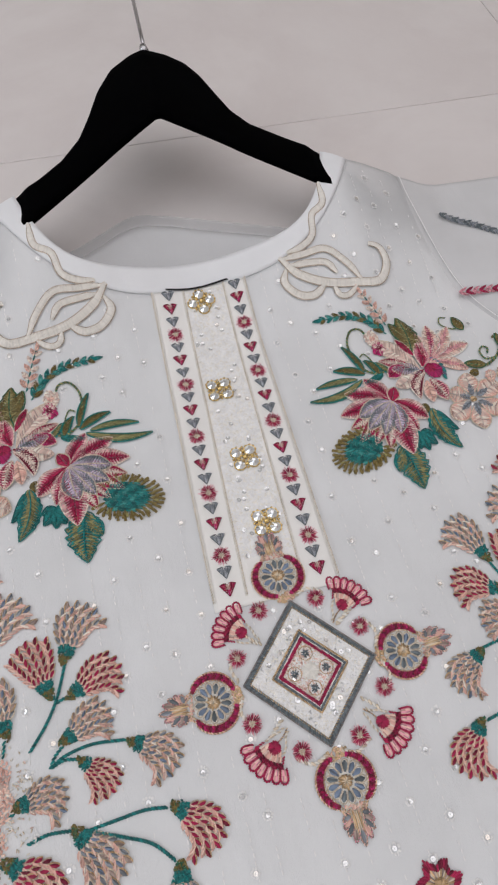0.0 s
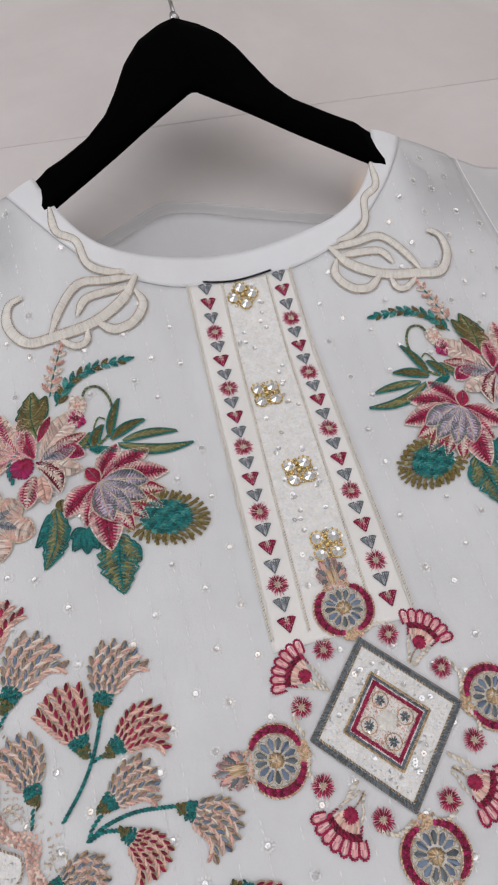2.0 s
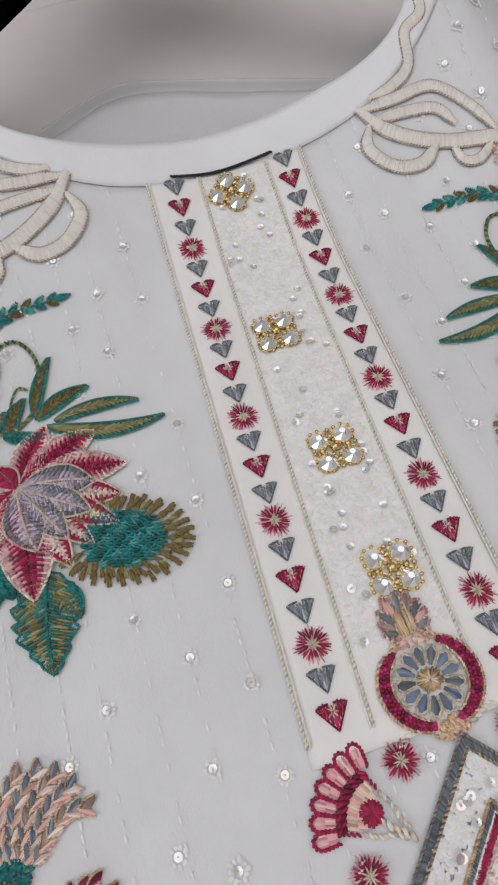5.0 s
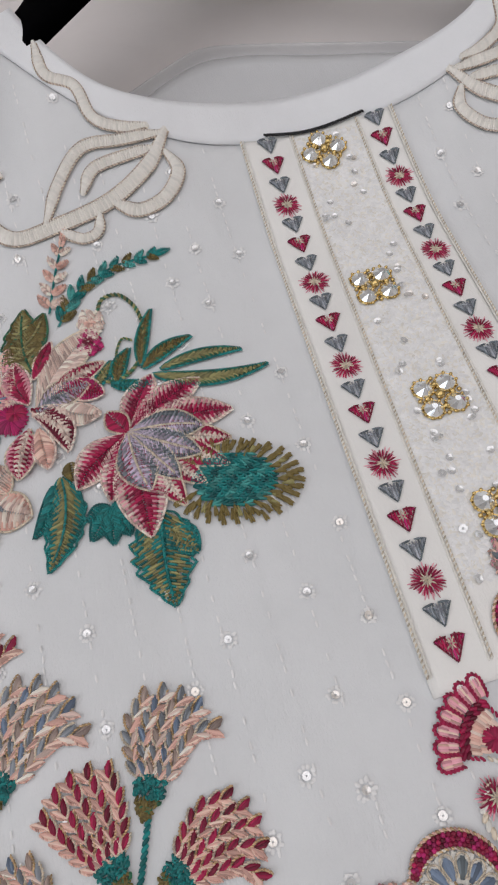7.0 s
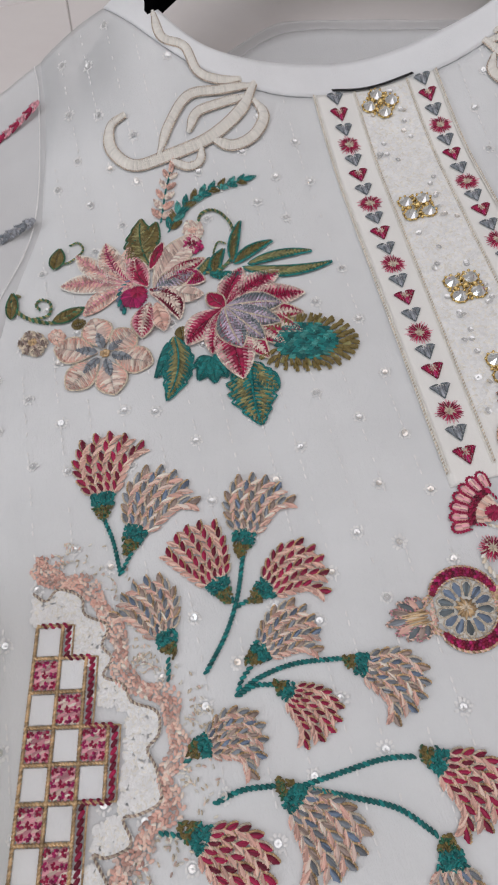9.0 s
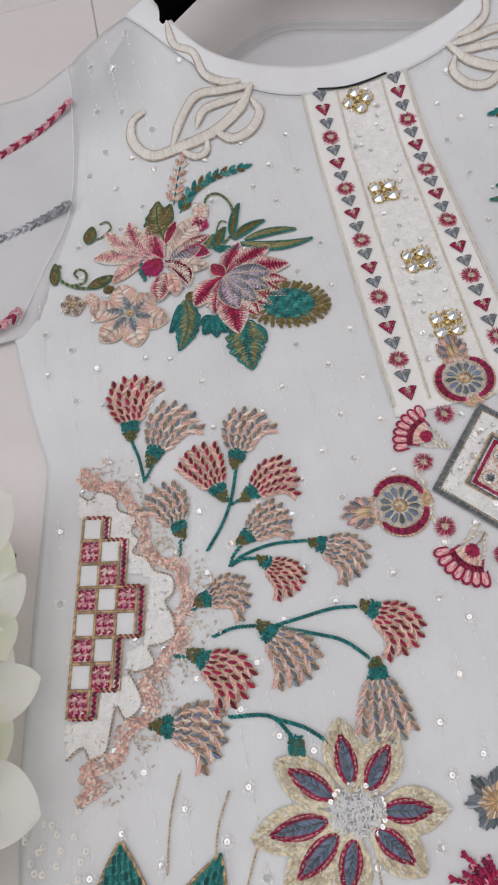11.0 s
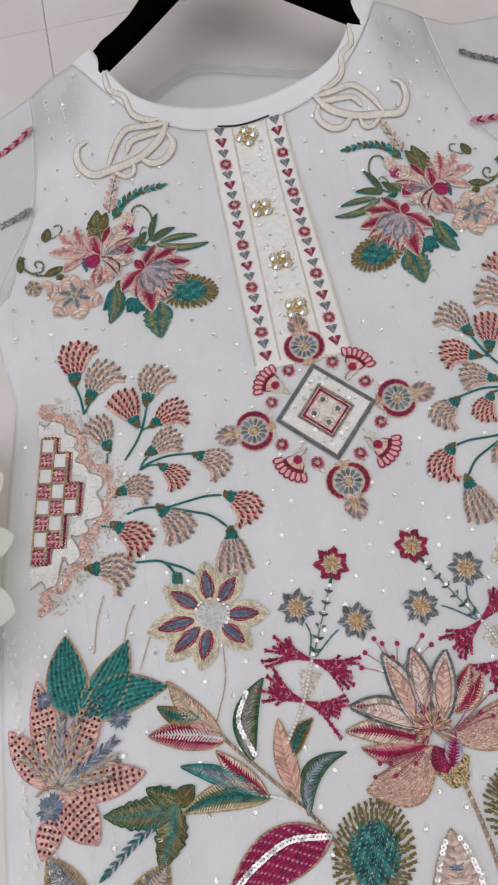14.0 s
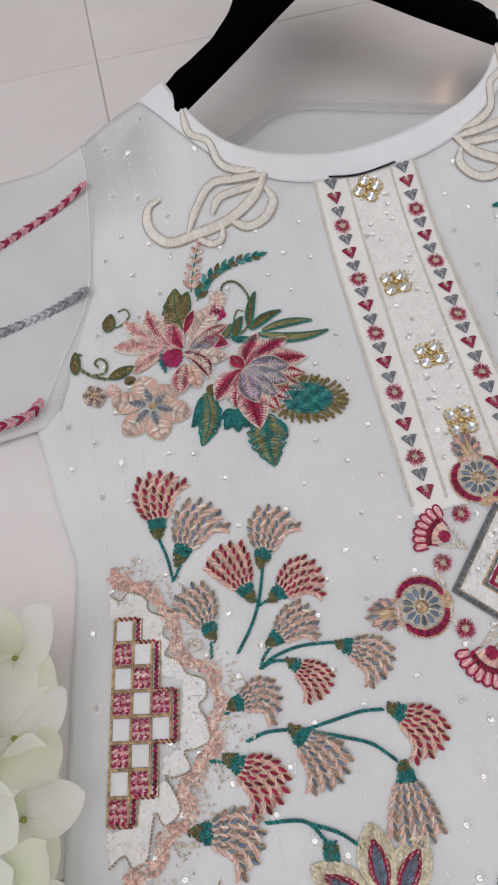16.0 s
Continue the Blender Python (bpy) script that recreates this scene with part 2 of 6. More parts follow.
def length_of(line):
    return float(np.hypot(*np.diff(line, axis=0).T).sum())


def rope(bag, points, w, mat, h=None, base=0.0003, second=None, even=False):
    """A twisted cord: short slanting stitches along a line."""
    line = np.array(points, float) if even else curve(points, 60)
    n = max(3, int(length_of(line) / (w * 0.85)))
    gone = np.r_[0, np.cumsum(np.hypot(*np.diff(line, axis=0).T))]
    at = np.linspace(0, gone[-1], n)
    q = np.stack([np.interp(at, gone, line[:, 0]), np.interp(at, gone, line[:, 1])], 1)
    for i in range(n - 1):
        d = q[i + 1] - q[i]
        d = d / (np.hypot(*d) + 1e-9)
        nn = V(-d[1], d[0]) * w * 0.42
        c = (q[i] + q[i + 1]) / 2
        strand(bag, c - d * w * 0.62 + nn, c + d * w * 0.62 - nn, w * 0.72, h or w * 0.62, second if second and i % 2 else mat, base)


def leaf_shape(base, tip, width, bend=0.0, peak=0.85, jag=0.0):
    """The bent rib of a leaf, its side direction, length and half width along it."""
    a, b = np.array(base, float), np.array(tip, float)
    d = b - a
    L = float(np.hypot(*d))
    n = V(-d[1], d[0]) / L
    sp = 0.5 ** (1 / peak)
    pa = sp / (1 - sp)
    most = sp ** pa * (1 - sp)

    def mid(s):
        return a + d * s + n * bend * L * 4 * s * (1 - s)

    def half(s):
        s = min(1, max(0, s))
        return width / 2 * s ** pa * (1 - s) / most * (1 - jag * ((s * L / 0.0055) % 1.0))

    return mid, n, L, half


def leaf_rim(bag, mid, n, half, edge, rib, ew, off, hgt):
    """The corded outline and rib of a leaf."""
    if edge:
        for side in (1, -1):
            rope(bag, [mid(s) + n * side * (half(s) + ew * 0.3) for s in np.linspace(0.0, 1, 24)], ew, edge, even=True, base=off + 0.0003)
    if rib:
        rope(bag, [mid(s) for s in np.linspace(0.02, 0.9, 20)], ew, rib, even=True, base=off + hgt * 0.8)


def leaf(bag, base, tip, width, zones, bend=0.0, pitch=0.00105, slant=0.35, peak=0.85, edge=None, rib=None, hgt=0.0013, ew=0.0010, off=0.0002, jit=0.17, jag=0.0, run=0.0052):
    """A satin-stitched leaf or petal: slanted stitches on both sides of a bent rib. zones: (from, to, thread) across each half."""
    mid, n, L, half = leaf_shape(base, tip, width, bend, peak, jag)
    k = max(4, int(L / pitch))
    for side in (1, -1):
        for i in range(k + 1):
            s = i / k
            e = min(1.0, s + slant * (1 - s) * 0.6)
            c0, c1 = mid(s), mid(e) + n * side * half(e)
            whole = float(np.hypot(*(c1 - c0)))
            tooth = jit if i % 2 else -jit
            for z0, z1, mat in zones:
                j0 = 0 if z0 == 0 else tooth + random.uniform(-0.05, 0.05) - 0.04
                j1 = random.uniform(-0.06, 0.05) if z1 == 1 else tooth + random.uniform(-0.05, 0.05)
                u0, u1 = z0 + j0, z1 + j1
                cuts = max(1, round((u1 - u0) * whole / run))
                marks = [u0] + [u0 + (u1 - u0) * (q + 0.25 * (i % 3 - 1)) / cuts for q in range(1, cuts)] + [u1]
                for v0, v1 in zip(marks[:-1], marks[1:]):
                    strand(bag, c0 + (c1 - c0) * v0, c0 + (c1 - c0) * v1, pitch * random.uniform(0.85, 1.05), hgt * random.uniform(0.75, 1.25), mat, off + 0.00015 * (z0 == 0))
    leaf_rim(bag, mid, n, half, edge, rib, ew, off, hgt)


def chain_leaf(bag, base, tip, width, under, loops, bend=0.0, peak=0.85, gap=0.0026, step=0.0030, edge=None, rib=None, ew=0.0014, off=0.0002, jag=0.0):
    """A leaf of chain stitch: rows of small loops along it, over a thin ground of another thread."""
    if under:
        leaf(bag, base, tip, width, [(0, 1, under)], bend, peak=peak, hgt=0.0006, off=off, jag=jag)
    mid, n, L, half = leaf_shape(base, tip, width, bend, peak, jag)
    rows = int(width / 2 / gap) + 1
    for j in range(-rows, rows + 1):
        s, q = 0.04, 0
        while s < 0.97:
            o = j * gap * (0.55 + 0.45 * half(s) / (width / 2))
            if abs(o) < half(s) - 0.3 * gap:
                p = mid(s) + n * o
                d = mid(min(1, s + 0.03)) - mid(s - 0.03)
                d = d / np.hypot(*d)
                e = p + d * step * 1.05
                m = loops[(q + j) % len(loops)]
                strand(bag, p, e, gap * 0.34, 0.0013, m, off + 0.0005, 0.16)
                strand(bag, p, e, gap * 0.34, 0.0013, m, off + 0.0005, -0.16)
            s += step / L
            q += 1
    leaf_rim(bag, mid, n, half, edge, rib, ew, off, 0.0013)


def tear(bag, a, b, w, mat, h=0.0011, base=0.0004, side=0.0):
    """A drop-shaped satin stitch group: three long stitches side by side."""
    a, b = np.array(a, float), np.array(b, float)
    d = b - a
    n = V(-d[1], d[0]) / (np.hypot(*d) + 1e-9)
    strand(bag, a, b, w * 0.6, h, mat, base + 0.0002, side)
    for s in (1, -1):
        strand(bag, a + d * 0.1, b - d * 0.12 + n * s * w * 0.16, w * 0.5, h * 0.85, mat, base, side + s * 0.22 * w / (np.hypot(*d) + 1e-9))


def rosette(bag, c, r, n, mat, r0=0.1, jitter=0.25, w=0.0006, h=0.0006, base=0.0002, arc=(0, 2 * math.pi)):
    for i in range(n):
        t = arc[0] + (arc[1] - arc[0]) * (i + random.uniform(-0.3, 0.3)) / n
        u = V(math.cos(t), math.sin(t))
        strand(bag, np.array(c) + u * r * r0, np.array(c) + u * r * (1 - random.uniform(0, jitter)), w, h, mat, base)


def inside(poly, x, y):
    ok, j = False, len(poly) - 1
    for i in range(len(poly)):
        (xi, yi), (xj, yj) = poly[i], poly[j]
        if (yi > y) != (yj > y) and x < (xj - xi) * (y - yi) / (yj - yi) + xi:
            ok = not ok
        j = i
    return ok


def boucle(bag, poly, mat, each, size=0.0016, base=0.0002, second=None, flat=0.2):
    """Looped, towelling-like filling: random short stitches inside an outline."""
    poly = np.array(poly, float)
    lo, hi = poly.min(0), poly.max(0)
    for _ in range(int((hi - lo).prod() / each ** 2)):
        p = lo + (hi - lo) * np.random.rand(2)
        if inside(poly, *p):
            t = random.uniform(0, 2 * math.pi)
            u = V(math.cos(t), math.sin(t)) * size / 2
            strand(bag, p - u, p + u, size * 0.5, size * flat, second if second and random.random() < 0.25 else mat, base, random.uniform(-0.3, 0.3))


def satin(bag, poly, angle, mat, pitch=0.0007, run=0.005, h=0.0005, base=0.0002, second=None):
    """Parallel stitches that fill an outline."""
    c, s = math.cos(angle), math.sin(angle)
    R = np.array(((c, s), (-s, c)))
    q = np.array(poly, float) @ R.T
    y = q[:, 1].min() + pitch / 2
    while y < q[:, 1].max():
        xs = []
        for i in range(len(q)):
            (x0, y0), (x1, y1) = q[i - 1], q[i]
            if (y0 > y) != (y1 > y):
                xs.append(x0 + (x1 - x0) * (y - y0) / (y1 - y0))
        xs.sort()
        for x0, x1 in zip(xs[::2], xs[1::2]):
            x = x0
            step = run * random.uniform(0.4, 1)
            while x < x1 - 1e-5:
                e = min(x1, x + step)
                if x1 - e < run * 0.2:
                    e = x1
                strand(bag, R.T @ V(x, y), R.T @ V(e, y), pitch * 1.35, h * random.uniform(0.8, 1.2), second if second and random.random() < 0.3 else mat, base)
                x, step = e, run
        y += pitch


def disc(bag, c, r, h, mat, n=8, tilt=0.0, turn=0.0, hole=0.0, base=0.0003):
    """A sequin: a thin ring, tilted as it was sewn."""
    verts, faces = [], []
    for i in range(n):
        t = 2 * math.pi * i / n
        for rr in (r, r * hole):
            x, y = rr * math.cos(t), rr * math.sin(t)
            z = math.tan(tilt) * (x * math.cos(turn) + y * math.sin(turn))
            verts.append((c[0] + x, c[1] + y, base + h + z + r * math.tan(abs(tilt)) + (0 if rr == r else -0.12 * r)))
    for i in range(n):
        j = (i + 1) % n
        faces.append((2 * i, 2 * j, 2 * j + 1, 2 * i + 1) if hole else (2 * i, 2 * j, 2 * i + 1))
    bag.put(verts, faces, mat)


def bead(bag, c, r, mat, base=0.0, n=6, tall=1.0):
    """A small rounded bead or knot."""
    verts = [(c[0], c[1], base + 1.7 * r * tall)]
    rings = ((0.75, 1.4), (1.0, 0.8), (0.7, 0.1))
    for k, z in rings:
        for i in range(n):
            t = 2 * math.pi * i / n
            verts.append((c[0] + k * r * math.cos(t), c[1] + k * r * math.sin(t), base + z * r * tall))
    faces = [(0, 1 + i, 1 + (i + 1) % n) for i in range(n)]
    for q in range(2):
        a, b = 1 + q * n, 1 + (q + 1) * n
        faces += [(a + i, b + i, b + (i + 1) % n, a + (i + 1) % n) for i in range(n)]
    bag.put(verts, faces, mat)


def tube(bag, pts, r, mat, sides=8, flat=1.0):
    """A round bar along 3D points in world coordinates (no lift)."""
    pts = [Vector(p) for p in pts]
    k = bag.slot(mat)
    n0 = len(bag.v)
    for i, p in enumerate(pts):
        d = (pts[min(i + 1, len(pts) - 1)] - pts[max(i - 1, 0)]).normalized()
        u = d.cross(Vector((0.1, 0.2, 1))).normalized()
        w = u.cross(d)
        rr = r[i] if isinstance(r, (list, tuple)) else r
        for s in range(sides):
            t = 2 * math.pi * s / sides
            q = p + u * rr * math.cos(t) + w * rr * flat * math.sin(t)
            bag.v.append(tuple(q))
    for i in range(len(pts) - 1):
        for s in range(sides):
            a, b = n0 + i * sides + s, n0 + i * sides + (s + 1) % sides
            bag.f.append((a, b, b + sides, a + sides))
            bag.m.append(k)
    bag.f += [tuple(n0 + s for s in range(sides))[::-1], tuple(n0 + (len(pts) - 1) * sides + s for s in range(sides))]
    bag.m += [k, k]


def rot(v, a):
    c, s = math.cos(a), math.sin(a)
    return V(c * v[0] - s * v[1], s * v[0] + c * v[1])


def box_mesh(name, lo, hi, mat):
    bm = bmesh.new()
    bmesh.ops.create_cube(bm, size=1.0)
    lo, hi = Vector(lo), Vector(hi)
    for v in bm.verts:
        v.co = Vector([lo[i] + (hi[i] - lo[i]) * (v.co[i] + 0.5) for i in range(3)])
    me = bpy.data.meshes.new(name)
    bm.to_mesh(me)
    bm.free()
    me.materials.append(mat)
    return me


# ---- the room: tiled floor, plain walls and ceiling ----
FLOOR_Z = -0.006
floor = tagged(new("floor", box_mesh("floor", (-2.6, -2.6, FLOOR_Z - 0.05), (2.6, 2.6, FLOOR_Z - 0.0012), GROUT)), "polished pale marble tile floor with thin dark joints", "floor", kind="structure")


def tile_mesh(size):
    bm = bmesh.new()
    bmesh.ops.create_cube(bm, size=1.0)
    for v in bm.verts:
        v.co = Vector((v.co.x * size, v.co.y * size, v.co.z * 0.008 - 0.004))
    bmesh.ops.bevel(bm, geom=[e for e in bm.edges if all(v.co.z > -0.001 for v in e.verts)], offset=0.0006, segments=1, affect="EDGES")
    me = bpy.data.meshes.new("tile")
    bm.to_mesh(me)
    bm.free()
    me.materials.append(MARBLE)
    return me


TILE = tile_mesh(0.5991)
for i in range(-4, 5):
    for j in range(-4, 5):
        x, y = -0.176 + 0.3 + 0.6 * i, 0.2205 - 0.3 + 0.6 * j
        if abs(x) < 2.5 and abs(y) < 2.5:
            t = new("tile", TILE)
            t.parent = floor
            t.location = (x, y, FLOOR_Z)
for nm, lo, hi in (("wall_north", (-2.7, 2.6, -0.05), (2.7, 2.7, 2.5)), ("wall_south", (-2.7, -2.7, -0.05), (2.7, -2.6, 2.5)),
                   ("wall_east", (2.6, -2.6, -0.05), (2.7, 2.6, 2.5)), ("wall_west", (-2.7, -2.6, -0.05), (-2.6, 2.6, 2.5))):
    tagged(new(nm, box_mesh(nm, lo, hi, PLASTER)), "plain white painted room wall", "wall", kind="structure")
tagged(new("ceiling", box_mesh("ceiling", (-2.7, -2.7, 2.5), (2.7, 2.7, 2.6), PLASTER)), "plain white painted ceiling", "ceiling", kind="structure")


# ---- the hanger ----
def hanger():
    root = tagged(new("clothes_hanger"), "matt black moulded hanger with steel hook inside the tunic", "hanger")
    root.location = (0, 0.1, 0.02)

    def outline(x):
        """Lower and upper edge at x."""
        low = 0.1400 - 0.0645 * abs(x + 0.004) / 0.114
        up = float(np.interp(x, (-0.19, -0.128, -0.105, -0.085, -0.068, -0.057, -0.045, -0.03, -0.012, 0.004, 0.02, 0.034, 0.044, 0.053, 0.06, 0.072, 0.1, 0.138, 0.19),
                             (0.076, 0.108, 0.116, 0.127, 0.145, 0.167, 0.196, 0.218, 0.2275, 0.229, 0.226, 0.217, 0.2, 0.172, 0.152, 0.136, 0.121, 0.105, 0.074)))
        return low, max(up, low + 0.02)

    def height(x):
        return 0.076 - 0.032 * min(1, abs(x) / 0.12) - 0.55 * max(0, abs(x) - 0.117)

    bag, n = Bag(), 64
    k = bag.slot(BLACK)
    ring = 10
    for i in range(-n, n + 1):
        x = 0.172 * i / n
        low, up = outline(x)
        z = height(x)
        for q in range(ring):
            t = 2 * math.pi * q / ring
            c, s_ = math.cos(t), math.sin(t)
            yy = (low + up) / 2 + (up - low) / 2 * math.copysign(abs(c) ** 0.35, c)
            bag.v.append((x, yy, z + 0.006 * math.copysign(abs(s_) ** 0.6, s_)))
    for i in range(2 * n):
        for q in range(ring):
            a, b = i * ring + q, i * ring + (q + 1) % ring
            bag.f.append((a, a + ring, b + ring, b))
            bag.m.append(k)
    bag.f += [tuple(range(ring)), tuple(2 * n * ring + q for q in range(ring))[::-1]]
    bag.m += [k, k]
    body = part("body", bag, root)
    body.matrix_parent_inverse = root.matrix_world.inverted()
    body.location = (-0.1 * 0, -0.1, -0.02)
    bag = Bag()
    pts = [(0.002, 0.222, 0.078), (0.004, 0.26, 0.079), (0.008, 0.34, 0.079), (0.009, 0.455, 0.078)]
    for i in range(13):
        a = math.pi * 0.95 * i / 12
        pts.append((0.009 + 0.024 * (1 - math.cos(a)), 0.47 + 0.022 * math.sin(a), 0.072 - 0.073 * i / 12))
    tube(bag, pts, 0.0017, STEEL, 8)
    hook = part("hook", bag, root, "thin bright steel hook")
    hook.location = (0, -0.1, -0.02)
    bag = Bag()
    tube(bag, [(0.002, 0.226, 0.078), (0.002, 0.234, 0.078)], [0.004, 0.003], STEEL, 10)
    fer = part("ferrule", bag, root)
    fer.location = (0, -0.1, -0.02)
    return root


hanger()

# ---- the tunic: cloth ----
tunic = tagged(new("embroidered_tunic"), "white sheer tunic with colourful thread embroidery, laid on the floor", "tunic")


def neck_in(x):
    return 0.0365 + 0.0705 * (abs(x) / 0.127) ** 6.3


def neck_out(x):
    return 0.0135 + 0.0855 * (abs(x) / 0.148) ** 3.5


def half_width(y):
    ys = [-0.85, -0.5, -0.38, -0.30, -0.254, -0.222, -0.184, -0.126, -0.106, -0.028, 0.06, 0.11]
    ws = [0.30, 0.283, 0.274, 0.261, 0.2525, 0.2475, 0.2545, 0.262, 0.2545, 0.213, 0.198, 0.199]
    return float(np.interp(y, ys, ws))


def folds(x, y):
    """Soft undulations of the lying cloth."""
    v = 0.0016 * noise.noise(Vector((x * 9, y * 3.5, 0.3))) + 0.0007 * noise.noise(Vector((x * 30, y * 6, 2.0)))
    return 0.25 * v * (0.35 + 0.65 * ss((abs(x) - 0.05) / 0.12)) - 0.0008


def sheet(name, grid, mat, label="", thick=0.0, other=None):
    """A cloth panel from rows of (x, y, z), with a thickness."""
    rows, cols = len(grid), len(grid[0])
    bag = Bag()
    k = bag.slot(mat)
    bag.v = [tuple(p) for r in grid for p in r]
    for i in range(rows - 1):
        for j in range(cols - 1):
            a = i * cols + j
            bag.f.append((a, a + 1, a + cols + 1, a + cols))
            x, y, _ = grid[i][j]
            bag.m.append(bag.slot(SHEER) if other and other(x, y) else k)
    ob = part(name, bag, tunic, label)
    if thick:
        so = ob.modifiers.new("thickness", "SOLIDIFY")
        so.thickness, so.offset = thick, -1
    return ob


def body_panel():
    rows = []
    for i in range(150):
        v = i / 149
        r = []
        for j in range(141):
            u = -1 + 2 * j / 140
            x0 = u * 0.2
            top = neck_out(x0) if abs(x0) < 0.148 else 0.099 - 0.003 * (abs(x0) - 0.148) / 0.05
            y = -0.85 + v * (top + 0.85)
            w = half_width(y)
            x = x0 if y > 0.06 else u * w
            x = x0 * ss((y + 0.02) / 0.1) + u * w * (1 - ss((y + 0.02) / 0.1))
            edge = ss((1 - abs(u)) / 0.05)
            r.append((x, y, lift(x, y) + folds(x, y) - 0.002 * (1 - edge)))
        rows.append(r)
    return sheet("front_panel", rows, CLOTH, "white georgette front with woven thread lines", 0.0006)


body_panel()


def lining():
    rows = []
    for i in range(60):
        v = i / 59
        r = []
        for j in range(61):
            u = -1 + 2 * j / 60
            x0 = u * 0.19
            top = min(neck_out(x0) - 0.004, 0.035)
            y = -0.85 + v * (top + 0.85)
            x = u * (0.19 + 0.055 * ss((-0.02 - y) / 0.12))
            r.append((x, y, lift(x, y) - 0.0042))
        rows.append(r)
    sheet("lining", rows, BAND, "plain white lining under the front")


lining()


def collar():
    rows = []
    for q in range(7):
        k = q / 6
        r = []
        for j in range(97):
            a = (-1 + 2 * j / 96) * math.pi / 2
            xi, xo = 0.127 * math.sin(a), 0.148 * math.sin(a)
            pi_, po = V(xi, neck_in(xi)), V(xo, neck_out(xo) - 0.001)
            p = po + (pi_ - po) * k
            z = lift(*p) + 0.0001 + 0.0003 * math.sin(math.pi * k) ** 0.6 + 0.0004 * k
            r.append((p[0], p[1], z))
        rows.append(r)
    sheet("collar", rows, BAND, "plain white collar band", 0.0005)


collar()


def back_panel():
    """The back of the neck: a slack panel on the floor with its collar band sloping down behind it."""
    rim = curve([(-0.128, 0.058), (-0.1, 0.071), (-0.07, 0.087), (-0.0385, 0.104), (-0.012, 0.1), (0.021, 0.088), (0.07, 0.069), (0.128, 0.05)], 61)
    for name, lo, hi, label in (("back_panel", 0.0, 1.0, "white back panel seen through the neck"), ("back_collar", 1.0, 2.0, "white back collar band")):
        rows = []
        for i in range(16):
            v = lo + (hi - lo) * i / 15
            r = []
            for x, top in rim:
                u = min(1.0, max(0.0, v - 1))
                y = -0.02 + min(v, 1) * (top + 0.02) + 0.016 * u
                z = -0.003 + 0.002 * noise.noise(Vector((x * 25, y * 25, 4))) + 0.0015 * ss(min(v, 1) * 4 - 3) - 0.0025 * ss(u)
                r.append((float(x), float(y), z))
            rows.append(r)
        # the collar band's shade is put into its clearer cloth
        sheet(name, rows, SHEER if hi == 1.0 else SHADE_BAND, label, 0.0002)


back_panel()


def sleeve(side):
    rows = []
    for i in range(40):
        s = i / 39
        r = []
        for j in range(50):
            v = j / 49
            y0 = 0.0965 - 0.2225 * v
            x0 = half_width(y0) - 0.014
            y1 = 0.06 - 0.215 * v
            x1 = 0.56
            bow = 0.012 * math.sin(math.pi * s) * (1 - v)
            x, y = x0 + (x1 - x0) * s, y0 + (y1 - y0) * s + bow
            z = lift(x, y) * (1 - s) - 0.0022 * (1 - ss(s * 12)) + folds(side * x * 1.3, y * 2) + 0.004 * math.sin(math.pi * v) * ss(s * 6)
            r.append((side * x, y, z))
        rows.append(r)
    return sheet("sleeve", rows, SHEER, "sheer white sleeve spread on the floor", 0.0005)


sleeve(-1)
sleeve(1)


def shoulder_seam(side):
    bag = Bag()
    rope(bag, [(side * 0.2, 0.094), (side * 0.2, 0.06), (side * 0.214, -0.028), (side * 0.24, -0.082), (side * 0.258, -0.118)], 0.0009, WHITE)
    part("armhole_seam", bag, tunic)


shoulder_seam(-1)
shoulder_seam(1)

# ---- placket ----
PL_TOP, PL_BOT = 0.0135, -0.243


def down(y, top, bottom):
    """A value that runs from the top of the placket to its foot."""
    return top + (bottom - top) * (PL_TOP - y) / (PL_TOP - PL_BOT)


def PL_X(y):
    """The placket leans a little to one side, going down."""
    return down(y, 0.0035, -0.0063)


def placket():
    rows = []
    for i in range(90):
        y = PL_BOT + (PL_TOP - PL_BOT) * i / 89
        r = []
        for j in range(21):
            x = down(y, -0.0385, -0.047) + (down(y, 0.038, 0.0362) - down(y, -0.0385, -0.047)) * j / 20
            r.append((x, y, lift(x, y) + 0.0006 - 0.0006 * (j in (0, 20))))
        rows.append(r)
    sheet("placket", rows, TRIMC, "ivory placket strip with gold-edged trims", 0.0008)
    for a, b, s in ((-0.038, -0.0466, 1), (-0.0126, -0.0248, -1), (0.0195, 0.0122, 1), (0.0376, 0.0357, -1)):
        bag = Bag()
        pts = [(down(y, a, b), y) for y in np.linspace(PL_TOP, PL_BOT + 0.006, 12)]
        rope(bag, pts, 0.0010, PGOLD, base=0.0009, second=CREAM)
        rope(bag, [(p[0] + 0.0011 * s, p[1]) for p in pts], 0.0009, CREAM, base=0.0008)
        part("gold_edging", bag, tunic, "fine gold edging cord")


placket()


def trim_flower(c, r):
    bag = Bag()
    rosette(bag, c, r, 30, ROSE, 0.5, 0.3, 0.0005, 0.0004, 0.0009)
    rosette(bag, c, r * 0.86, 26, CRIMSON, 0.25, 0.25, 0.0007, 0.0007, 0.0010)
    rosette(bag, c, r * 0.45, 10, PGOLD, 0.05, 0.3, 0.0006, 0.0007, 0.0014)
    return bag


